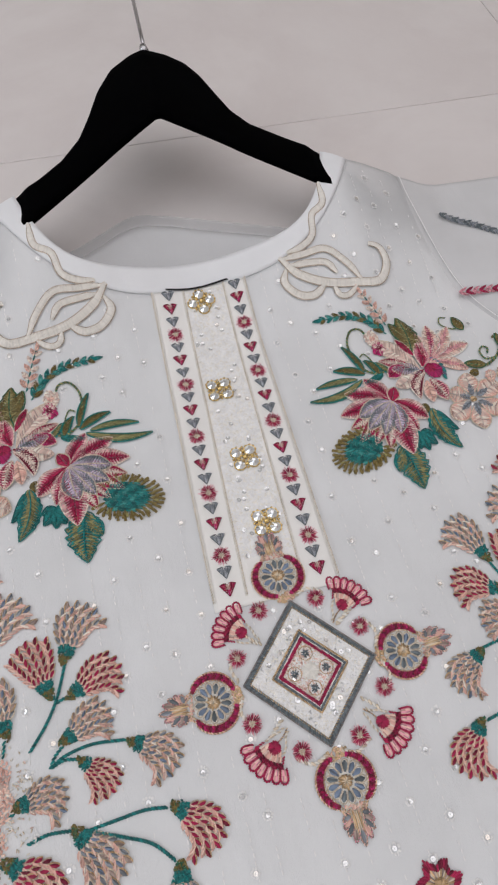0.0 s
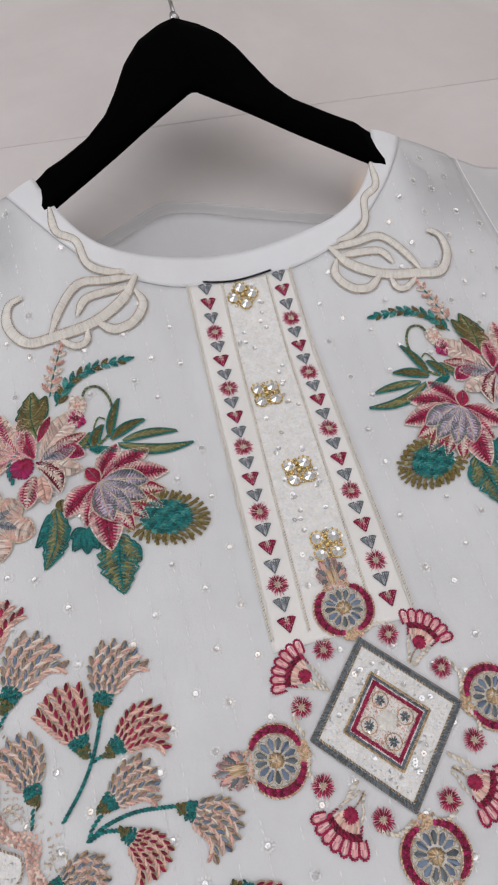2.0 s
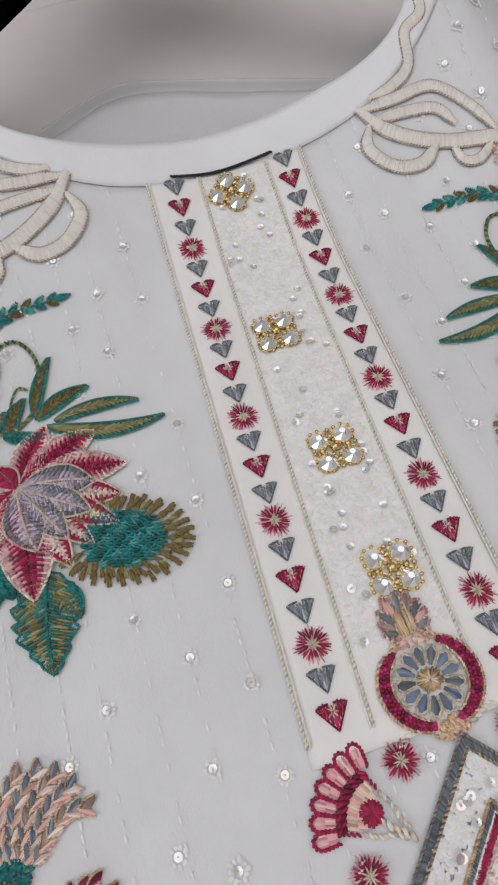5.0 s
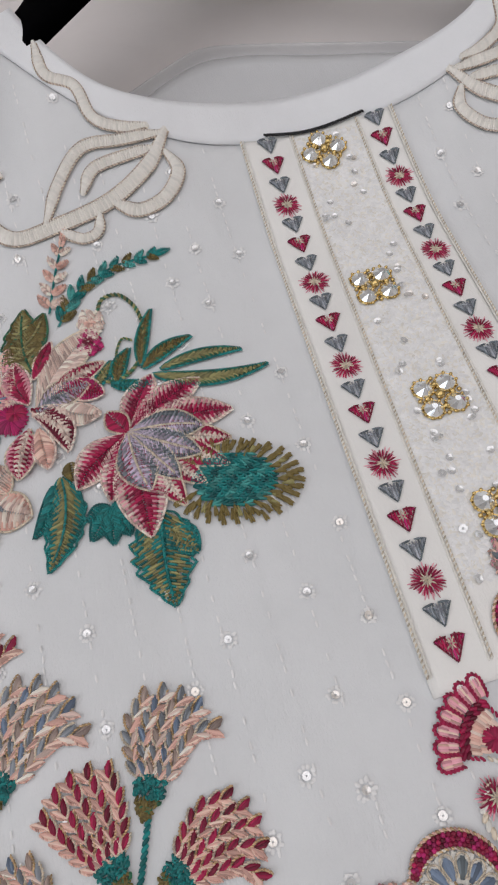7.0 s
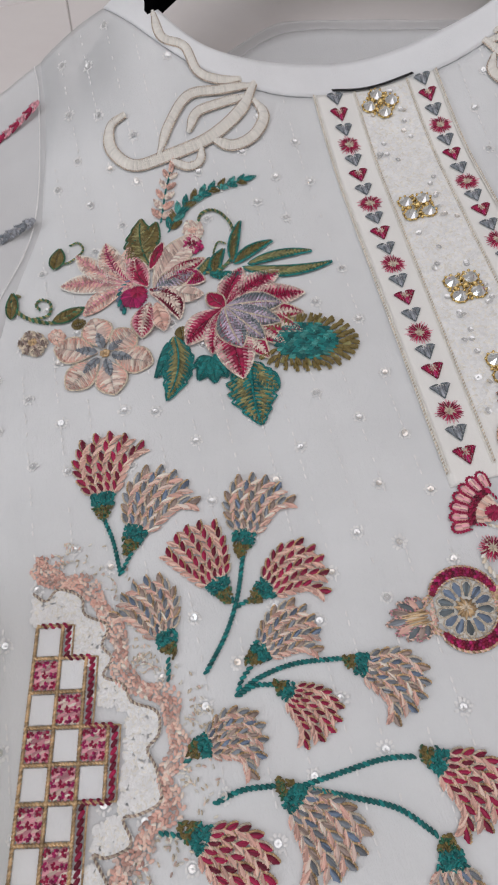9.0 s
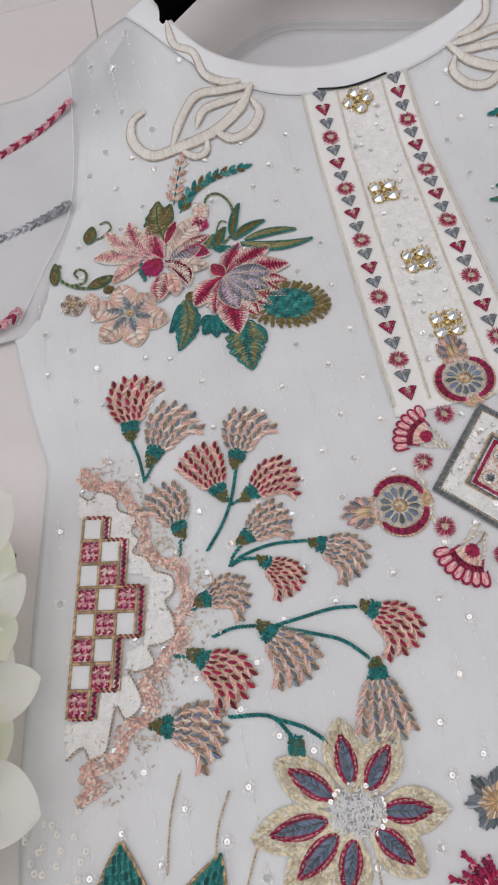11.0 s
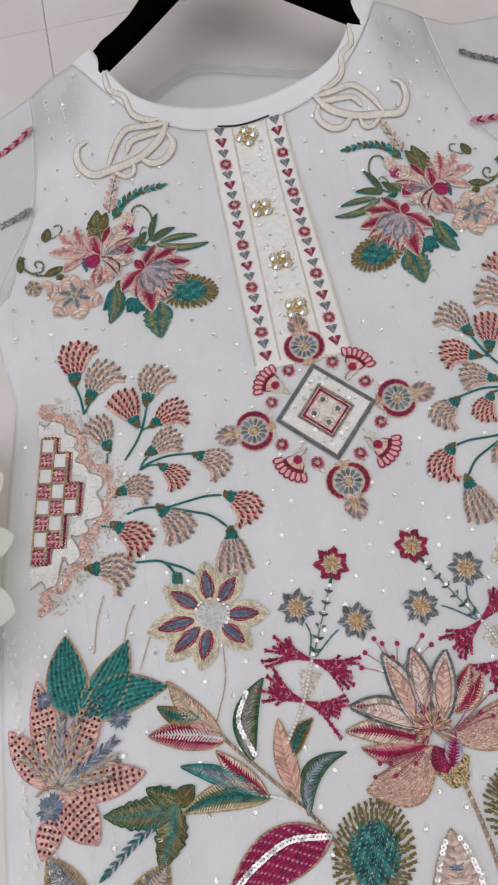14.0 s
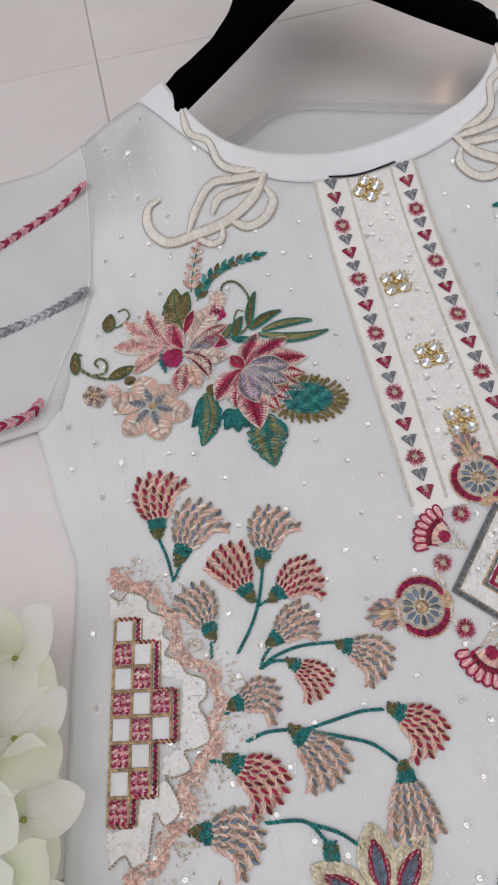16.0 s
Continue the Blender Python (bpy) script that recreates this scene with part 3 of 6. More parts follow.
def trim_triangle(c, r, mat, a, heart):
    """A small stitched triangle or heart pointing along a, its threads uneven."""
    bag = Bag()
    d = V(math.cos(a), math.sin(a))
    n = V(-d[1], d[0])
    c = np.array(c)
    for i in range(9):
        s = -1 + 2 * i / 8
        top = c + n * r * s * 1.0 - d * r * (0.62 + (0.25 * math.sin(math.pi * abs(s)) if heart else random.uniform(-0.05, 0.12)))
        low = c + n * r * s * 0.8 + d * r * (0.95 - 1.35 * abs(s) + random.uniform(-0.1, 0.1))
        strand(bag, top, low, r * 0.2, 0.0011, mat if i % 4 else (MAGENTA if heart else SILVER), 0.0009)
    for s in (1, -1):
        rope(bag, [c + n * s * r * 1.05 - d * r * 0.6, c + d * r * 0.98], 0.0007, MAROON if heart else SLATE, base=0.0012, even=True)
        strand(bag, c + n * s * r * 0.15 - d * r * 0.75, c + n * s * r * 1.0 - d * r * 0.62, 0.0008, 0.0009, MAROON if heart else SLATE, 0.0013)
    rosette(bag, c - d * r * 0.22, r * 0.5, 7, PGOLD if heart else SILVER, 0.1, 0.3, 0.0006, 0.0006, 0.0016)
    return bag


def trims():
    south = -math.pi / 2
    for a, b in ((-0.0253, -0.0357), (0.0286, 0.024)):
        step = (PL_TOP + 0.0005 - PL_BOT - 0.006) / 22
        for i in range(22):
            y = PL_TOP - 0.004 - i * step
            x = down(y, a, b)
            k = i % 4
            if k == 3:
                part("trim_flower", trim_flower((x, y), 0.0074), tunic, "small crimson rosette with pink rays")
            elif k == 1:
                part("trim_heart", trim_triangle((x, y), 0.0050, CRIMSON, south, True), tunic, "small crimson satin heart")
            else:
                part("trim_triangle", trim_triangle((x, y), 0.0046, GREY, south, False), tunic, "small grey satin triangle")


trims()


def placket_sequins():
    bag = Bag()
    strip = [(down(y, a, b), y) for y, a, b in ((PL_TOP - 0.003, -0.0112, -0.0235), (PL_TOP - 0.003, 0.018, 0.0108), (PL_BOT + 0.03, 0.018, 0.0108), (PL_BOT + 0.03, -0.0112, -0.0235))]
    boucle(bag, strip, WHITE, 0.0011, 0.0026, 0.0006, CREAM, 0.10)
    ob = part("boucle_filling", bag, tunic, "raised ivory filling of the placket")
    tagged(ob, kind="stuff")
    bag = Bag()
    for i in range(55):
        y = random.uniform(PL_BOT + 0.03, PL_TOP - 0.004)
        x = random.choice((-0.0075, 0.0075)) + random.gauss(0, 0.0028) + PL_X(y)
        disc(bag, (x, y), 0.0016, 0.0004, SEQUIN, 8, random.gauss(0, 0.25), random.uniform(0, 6.3), 0.3, 0.0008)
    ob = part("placket_glitter", bag, tunic, "clear sequins scattered on the placket", True)
    tagged(ob, kind="stuff")


placket_sequins()
bag = Bag()
rope(bag, [(-0.026, 0.0148), (-0.004, 0.0128), (0.024, 0.0150)], 0.0016, NAVY, base=0.0016)
part("binding", bag, tunic, "black binding at the neck slit")


def button(c, a):
    """A square gilt setting with four corner stones, small gilt beads between."""
    bag = Bag()
    for i in range(4):
        t = a + math.pi / 4 + i * math.pi / 2
        q = np.array(c) + rot(V(0.0068, 0), t)
        disc(bag, q, 0.0046, 0.0006, BRASS, 10, 0, 0, 0.0, 0.0008)
        for j in range(9):
            bead(bag, q + rot(V(0.0043, 0), j * 2 * math.pi / 9), 0.0008, BRASS, 0.0012, 5)
        bead(bag, np.array(c) + rot(V(0.0052, 0), t + math.pi / 4), 0.0013, BRASS, 0.001, 6)
        bead(bag, np.array(c) + rot(V(0.0082, 0), t + math.pi / 4), 0.0010, BRASS, 0.001, 6)
    bead(bag, c, 0.0021, BRASS, 0.001, 8)
    disc(bag, c, 0.006, 0.0004, BRASS, 12, 0, 0, 0, 0.0006)
    b = part("button", bag, tunic, "gilt rhinestone button")
    for i in range(4):
        t = a + math.pi / 4 + i * math.pi / 2
        q = np.array(c) + rot(V(0.0068, 0), t)
        s = Bag()
        r, n = 0.0039, 9
        verts = [(q[0] + k * r * math.cos(2 * math.pi * (j + o) / n), q[1] + k * r * math.sin(2 * math.pi * (j + o) / n), 0.0014 + z)
                 for k, z, o in ((1.0, 0.0, 0), (1.0, 0.0006, 0), (0.30, 0.0030, 0.5)) for j in range(n)]
        faces = [tuple(range(n))[::-1], tuple(2 * n + j for j in range(n))]
        for ring in range(2):
            for j in range(n):
                x0, x1 = ring * n + j, ring * n + (j + 1) % n
                faces.append((x0, x1, x1 + n, x0 + n))
        s.put(verts, faces, STONE)
        part("rhinestone", s, b, "clear faceted stone", True)


button((-0.0007, -0.0000), math.pi / 4 + 0.1)
button((-0.0053, -0.0809), 0.0)
button((-0.0014, -0.1410), 0.05)
button((0.0004, -0.1915), -0.03)

# ---- the diamond medallion ----
DC = V(0.0003, -0.2905)


def rhombus(k):
    return [DC + V(0, 0.0435) * k, DC + V(0.0405, -0.001) * k, DC - V(0.001, 0.0425) * k, DC - V(0.0405, -0.001) * k]


def ring_band(bag, k0, k1, mat, pitch=0.0007):
    a, b = rhombus(k0), rhombus(k1)
    for i in range(4):
        j = (i + 1) % 4
        d = a[j] - a[i]
        n = int(np.hypot(*d) / pitch)
        for s in np.linspace(0, 1, n):
            strand(bag, a[i] + (a[j] - a[i]) * s, b[i] + (b[j] - b[i]) * s, pitch * 1.4, 0.0007, mat, 0.0004)


def closed(k):
    p = rhombus(k)
    return [p[i % 4] + (p[(i + 1) % 4] - p[i % 4]) * s for i in range(4) for s in np.linspace(0, 1, 12)[:-1]] + [p[0]]


def medallion():
    bag = Bag()
    boucle(bag, rhombus(0.92), WHITE, 0.0009, 0.0026, 0.0002, CREAM, 0.2)
    core = part("medallion", bag, tunic, "ivory looped diamond medallion")
    bag = Bag()
    ring_band(bag, 1.0, 0.925, SLATE)
    rope(bag, closed(1.012), 0.0009, TAUPE, even=True, base=0.0008, second=SLATE)
    rope(bag, closed(0.912), 0.0010, GOLD, even=True, base=0.0008, second=SLATE)
    part("outer_band", bag, core, "slate grey satin band with gold cord")
    bag = Bag()
    ring_band(bag, 0.56, 0.50, SLATE)
    rope(bag, closed(0.575), 0.0011, GOLD, even=True, base=0.0010)
    part("inner_band", bag, core)
    bag = Bag()
    ring_band(bag, 0.495, 0.41, CRIMSON)
    rope(bag, closed(0.45), 0.0008, CRIMSON, even=True, base=0.0012)
    rope(bag, closed(0.40), 0.0007, PINK, even=True, base=0.0009)
    part("crimson_band", bag, core)
    bag = Bag()
    boucle(bag, rhombus(0.40), CORAL, 0.0008, 0.0018, 0.0003, PGOLD)
    for i in range(4):
        q = DC + (rhombus(0.24)[i] - DC)
        rosette(bag, q, 0.0030, 12, SLATE, 0.1, 0.3, 0.0008, 0.0009, 0.0008)
        rope(bag, [q + rot(V(0.0042, 0), t) for t in np.linspace(0, 6.28, 14)], 0.0005, GOLD, even=True, base=0.001)
    rosette(bag, DC, 0.0058, 40, CREAM, 0.0, 0.2, 0.0011, 0.0012, 0.0008)
    part("centre_field", bag, core, "pink field with four blue florets")
    bag = Bag()
    for i in range(20):
        s = random.random()
        k = random.uniform(0.62, 0.86)
        p = rhombus(k)
        j = random.randrange(4)
        disc(bag, p[j] + (p[(j + 1) % 4] - p[j]) * s, 0.0015, 0.0006, SEQUIN, 8, random.gauss(0, 0.3), random.uniform(0, 6.3), 0.3, 0.0009)
    tagged(part("medallion_glitter", bag, core, "clear sequins", True), kind="stuff")


medallion()


def pendant(c, a):
    """A pear-shaped motif: blue floret, crimson knotted band round it, a lobed tip along a."""
    c = np.array(c, float)

    def L(x, y):
        return c + rot(V(x, y), a) * 0.84

    def P(r, t):
        return L(r * math.cos(t), r * math.sin(t))

    bag = Bag()
    rosette(bag, c, 0.0124, 70, CREAM, 0.3, 0.1, 0.0014, 0.0004, 0.0)
    for i in range(13):
        t = 2 * math.pi * i / 13
        tear(bag, P(0.0056, t), P(0.0126, t), 0.0036, BLUE if i % 3 else SLATE, 0.0013, 0.0004)
        rope(bag, [P(0.0062, t - 0.16), P(0.0118, t - 0.19), P(0.0136, t), P(0.0118, t + 0.19), P(0.0062, t + 0.16)], 0.0006, PGOLD, base=0.0007)
    rosette(bag, c, 0.0048, 26, GOLD, 0.05, 0.35, 0.0010, 0.0014, 0.0008)
    rosette(bag, c, 0.0030, 9, PGOLD, 0.05, 0.35, 0.0010, 0.0014, 0.0012)
    root = part("pendant_motif", bag, tunic, "pear motif with a blue floret in a crimson knotted band")
    for side in (1, -1):
        bag = Bag()
        ts = [side * (0.66 + 2.12 * i / 22) for i in range(23)]
        fat = [0.0043 * math.sin(math.pi * (i + 1.2) / 25) ** 0.45 for i in range(23)]
        for i, t in enumerate(ts):
            strand(bag, P(0.0152, t), P(0.0152 + fat[i], t), 0.0021, 0.0005, MAROON, 0.0001)
            for k in (0.18, 0.52, 0.86):
                bead(bag, P(0.0152 + fat[i] * k, t + 0.03 * math.sin(9 * k)), 0.00088, (CRIMSON, MAROON, MAGENTA)[(i + int(9 * k)) % 3], 0.0004, 6, 0.9)
        rope(bag, [P(0.0159 + f, t) for f, t in zip(fat, ts)], 0.0012, CORAL, even=True, base=0.0006, second=GOLD)
        rope(bag, [P(0.0147, t) for t in ts], 0.0010, GOLD, even=True, base=0.0007, second=PINK)
        rope(bag, [P(0.0165, side * 0.80), L(0.0178, side * 0.0074), L(0.0215, side * 0.0058), L(0.0240, side * 0.0072)], 0.0011, CORAL, base=0.0006, second=GOLD)
        rope(bag, [P(0.0150, side * 0.72), L(0.0180, side * 0.0045), L(0.0225, side * 0.0030)], 0.0008, GOLD, base=0.0006, second=PGOLD)
        part("crescent", bag, root, "crimson knotted band")
    bag = Bag()
    boucle(bag, [P(0.0150, 2.75), P(0.0205, 2.78), P(0.0215, math.pi), P(0.0205, -2.78), P(0.0150, -2.75), P(0.0142, math.pi)], GOLD, 0.0008, 0.0018, 0.0003, CORAL)
    part("foot", bag, root, "gold and coral looped foot")
    bag = Bag()
    o = L(0.0182, 0)
    for i in range(9):
        t = -1.25 + 2.5 * i / 8
        k = 0.72 + 0.75 * (1 - abs(t) / 1.25)
        e = o + rot(V(0.0106 * k, 0), a + t)
        m = o + rot(V(0.0050 * k, 0), a + t)
        tear(bag, m, e, 0.0032, (GREY, CORAL, SLATE, TAUPE)[i % 4], 0.0012, 0.0005)
        n = rot(V(0.0019, 0), a + t + math.pi / 2)
        d = rot(V(0.0012, 0), a + t)
        rope(bag, [m + n * 0.7, (m + e) / 2 + n, e + d, (m + e) / 2 - n, m - n * 0.7], 0.0010, ROSE if i % 2 else CORAL, base=0.0007, second=TAUPE)
    boucle(bag, [L(0.0140, 0.0088), L(0.0225, 0.0070), L(0.0340, 0.0), L(0.0225, -0.0070), L(0.0140, -0.0088)], CORAL, 0.0010, 0.0020, 0.0001, PGOLD)
    for i in range(22):
        t = random.uniform(-0.5, 0.5)
        strand(bag, L(0.0165 + 0.006 * random.random(), 0.006 * t), L(0.0260 + 0.006 * random.random(), 0.0075 * t), 0.0009, 0.0013, GOLD if i % 3 else PGOLD, 0.0007)
    part("tip", bag, root, "grey lobed tip looped with pink")


RAISE[0] = 0.0010
pendant((-0.0026, -0.2294), math.pi / 2 + 0.02)
RAISE[0] = 0.0
pendant((0.0587, -0.2930), 0.03)
pendant((0.0019, -0.3521), -math.pi / 2 + 0.02)
pendant((-0.0599, -0.2937), math.pi - 0.03)


def fan(c, a):
    """A crimson fan opening along a."""
    c = np.array(c, float)

    def P(r, t):
        return c + rot(V(r * math.cos(t) - 0.0150, r * math.sin(t)), a) * 0.84

    bag = Bag()
    for i in range(15):
        t = -0.55 + 1.1 * i / 14
        for r0, r1 in ((0.0075, 0.0115), (0.0112, 0.0158)):
            strand(bag, P(r0, t * 1.15), P(r1, t), 0.0012, 0.0007, CORAL if i % 4 else PINK, 0.0004)
    for k, m in ((0.0162, CRIMSON), (0.0178, CRIMSON)):
        rope(bag, [P(k, t) for t in np.linspace(-0.68, 0.68, 18)], 0.0019, m, even=True, base=0.0007, second=MAROON)
    for s in (1, -1):
        rope(bag, [P(0.0165, s * 0.66), P(0.0110, s * 0.80)], 0.0013, CRIMSON, even=True, base=0.0006)
    rosette(bag, P(0.0068, 0), 0.0042, 20, CRIMSON, 0.0, 0.15, 0.0013, 0.0012, 0.0008)
    root = part("fan_motif", bag, tunic, "crimson fan with a coral centre")
    for i in range(7):
        t = -0.68 + 1.36 * i / 6
        bag = Bag()
        for q in range(5):
            for k0 in (0.0190, 0.0225):
                u = t + (-0.07 + 0.035 * q)
                strand(bag, P(k0, u), P(k0 + 0.0040, u), 0.0012, 0.0007, ROSE if (q + i) % 3 else CORAL, 0.0003)
        rope(bag, [P(0.0185, t - 0.105), P(0.0245, t - 0.105), P(0.0272, t - 0.06), P(0.0278, t), P(0.0272, t + 0.06), P(0.0245, t + 0.105), P(0.0185, t + 0.105)], 0.0013, CRIMSON, base=0.0006)
        part("lobe", bag, root)
    bag = Bag()
    for s in (1, -1):
        rope(bag, [P(0.0100, s * 0.8), P(0.0060, s * 1.3), P(0.0040, s * 2.4), P(0.0075, s * 2.9)], 0.0014, PGOLD, second=CREAM)
    rope(bag, [P(0.0030, 0), P(0.003, 2.8), P(0.0085, 3.1)], 0.0009, GOLD, second=TAUPE)
    part("tendril", bag, root, "cream and gold tendril")


fan((-0.0392, -0.2540), math.radians(138))
fan((0.0359, -0.2521), math.radians(48))
fan((0.0373, -0.3330), math.radians(-45))
fan((-0.0370, -0.3305), math.radians(-138))


def rayed(c, r=0.0068):
    part("rayed_flower", trim_flower(c, r), tunic, "small crimson rayed flower")


rayed((-0.0204, -0.2482))
rayed((-0.0405, -0.2732))
rayed((-0.0409, -0.3106))
rayed((-0.0174, -0.3317))
rayed((0.0170, -0.3318))
rayed((0.0399, -0.3102))
rayed((0.0378, -0.2728))
rayed((0.0166, -0.2491))


def scroll(p0, p1, p2):
    bag = Bag()
    rope(bag, [p0, p1, p2], 0.0022, PGOLD, second=CREAM)
    part("scroll", bag, tunic, "pale gold scroll")


for sx in (1, -1):
    for sy in (1, -1):
        scroll(DC + V(sx * 0.004, sy * 0.046), DC + V(sx * 0.013, sy * 0.049), DC + V(sx * 0.022, sy * 0.044))
        scroll(DC + V(sx * 0.043, sy * 0.004), DC + V(sx * 0.046, sy * 0.013), DC + V(sx * 0.041, sy * 0.022))
        scroll(DC + V(sx * 0.024, sy * 0.022), DC + V(sx * 0.029, sy * 0.026), DC + V(sx * 0.033, sy * 0.030))


# ---- corded scrolls at the neck ----
def cordband(points, w, taper=True):
    bag = Bag()
    line = curve(points, max(12, int(length_of(curve(points, 40)) / 0.0011)))
    n = len(line)
    left, right = [], []
    for i in range(n):
        d = line[min(i + 1, n - 1)] - line[max(i - 1, 0)]
        d = d / np.hypot(*d)
        k = w * 0.43 * (min(1, 0.45 + 4 * min(i, n - 1 - i) / n) if taper else 1)
        nn = V(-d[1], d[0]) * k
        left.append(line[i] + nn)
        right.append(line[i] - nn)
        strand(bag, line[i] + nn, line[i] - nn, 0.0017, 0.0022, PEARL if i % 2 else CREAM, 0.0004)
    for e in (left, right):
        rope(bag, e, 0.0009, PGOLD, even=True, base=0.0006, second=TAUPE)
    part("neck_scroll", bag, tunic, "ivory padded cord scroll edged with gold")


def neck_scrolls():
    cordband([(-0.1197, 0.0743), (-0.1183, 0.0567), (-0.1067, 0.0484), (-0.1025, 0.0326), (-0.0911, 0.0260), (-0.0791, 0.0249)], 0.0058)
    cordband([(-0.0735, 0.0208), (-0.0926, 0.0204), (-0.1112, 0.0202), (-0.1261, 0.0071), (-0.1352, -0.0070)], 0.0058)
    cordband([(-0.1158, 0.0011), (-0.1084, 0.0102), (-0.0924, 0.0131), (-0.0798, 0.0142)], 0.0056)
    cordband([(-0.0742, 0.0117), (-0.0708, 0.0024), (-0.0796, -0.0088), (-0.0928, -0.0120), (-0.1036, -0.0060)], 0.0068)
    cordband([(-0.0715, 0.0223), (-0.0837, 0.0069), (-0.1054, -0.0049), (-0.1313, -0.0094), (-0.1513, -0.0099), (-0.1619, 0.0034), (-0.1594, 0.0164), (-0.1499, 0.0197)], 0.0075)
    cordband([(-0.1107, -0.0096), (-0.1138, -0.0168), (-0.1211, -0.0180), (-0.1293, -0.0130)], 0.005)


# ---- floral sprays on the chest ----
def sprig(name, points, n, size, mats, stem, width=0.45, label="", angle=0.6):
    bag = Bag()
    line = curve(points, 2 * n + 2)
    rope(bag, points, 0.0011, stem)
    for i in range(n):
        p, d = line[2 * i + 1], line[2 * i + 2] - line[2 * i]
        d = d / np.hypot(*d)
        k = size * (1 - 0.35 * i / n)
        for j, s in enumerate((1, -1)):
            leaf(bag, p, p + rot(d, s * angle) * k, k * width, [(0, 1, mats[(i + j) % len(mats)])], pitch=0.001)
    leaf(bag, line[-2], line[-1] + (line[-1] - line[-3]), size * 0.35, [(0, 1, mats[0])], pitch=0.001)
    return part(name, bag, tunic, label)


def one_leaf(a, b, w, zones, bend=0.0, edge=None, rib=None, name="leaf", parent=None, label="", **kw):
    bag = Bag()
    leaf(bag, a, b, w, zones, bend, edge=edge, rib=rib, **kw)
    return part(name, bag, parent or tunic, label)


def vine(points, w, mat, second=None, name="vine"):
    bag = Bag()
    rope(bag, points, w, mat, second=second)
    return part(name, bag, tunic)


def thistle(a, b, w):
    """A bristly pineapple-like head: teal stitched heart in rows of olive tufts."""
    a, b = np.array(a, float), np.array(b, float)
    d = b - a
    L = np.hypot(*d)
    d = d / L
    n = V(-d[1], d[0])
    g = min(1.15, max(1.0, L / 0.038))
    bag = Bag()
    rows = int(L / (0.0034 * g))
    for i in range(rows):
        for j in range(-4, 5):
            s, u = (i + 0.5 * (j % 2)) / rows, j / 4
            if abs(u) > 1.12 * math.sqrt(max(0, 1 - (2.1 * s - 1.0) ** 2)):
                continue
            p = a + d * L * (0.02 + 0.74 * s) + n * w * 0.34 * u
            for q in (-0.45, 0, 0.45):
                strand(bag, p, p + rot(d, q - 0.5 * u) * 0.0042 * g, 0.0009 * g, 0.0016, (TEAL, LTEAL, TEAL, DTEAL)[(i * 3 + j) % 4], 0.0004 + 0.0003 * (j % 2))
    root = part("thistle_head", bag, tunic, "bristly teal and olive thistle head")
    rings = ((0.64, MOSS), (0.74, OLIVE), (0.84, MOSS), (0.93, OLIVE), (1.02, OLIVE))
    for row, (r0, m) in enumerate(rings if L > 0.045 else rings[1:]):
        last = row > 2
        k = int(2.45 * (L * 0.55 + w * 0.5) * r0 / ((0.0034 if last else 0.0029) * g))
        for i in range(k):
            bag = Bag()
            t = -2.55 + 5.1 * (i + random.uniform(-0.15, 0.15)) / (k - 1)
            c, s = math.cos(t), math.sin(t)
            r1 = r0 * random.uniform(0.97, 1.03)
            p = a + d * L * (0.40 + 0.56 * r1 * c) + n * w * 0.5 * r1 * s
            o = (d * (c * 1.1 + 0.35) + n * s)
            o = rot(o / np.hypot(*o), random.uniform(-0.2, 0.2))
            strand(bag, p - o * 0.0022 * g, p + o * 0.0014 * g, 0.0011 * g, 0.0013, m, 0.0005 - 0.0001 * row)
            for q in (-0.24, 0.24):
                strand(bag, p - o * 0.0012 * g, p + rot(o, q) * 0.0021 * g, 0.0010 * g, 0.0018, OLIVE if (i + row) % 3 else m, 0.0006 - 0.0001 * row)
            part("tuft", bag, root)


def petal_flower(name, c, tips, w, zones, core, label, edge=None, r0=0.15, core_r=0.003, peak=1.15, inlay=None):
    bag = Bag()
    rosette(bag, c, core_r, 18, core, 0.05, 0.25, 0.0009, 0.0012, 0.0008)
    root = part(name, bag, tunic, label)
    c = np.array(c, float)
    for t in tips:
        t = np.array(t, float)
        p = one_leaf(c + (t - c) * r0, t, w, zones, edge=edge, name="petal", parent=root, peak=peak)
        if inlay:
            one_leaf(c + (t - c) * 0.15, c + (t - c) * 0.58, w * 0.34, [(0, 1, inlay)], name="inlay", parent=p, off=0.0008)
    return root


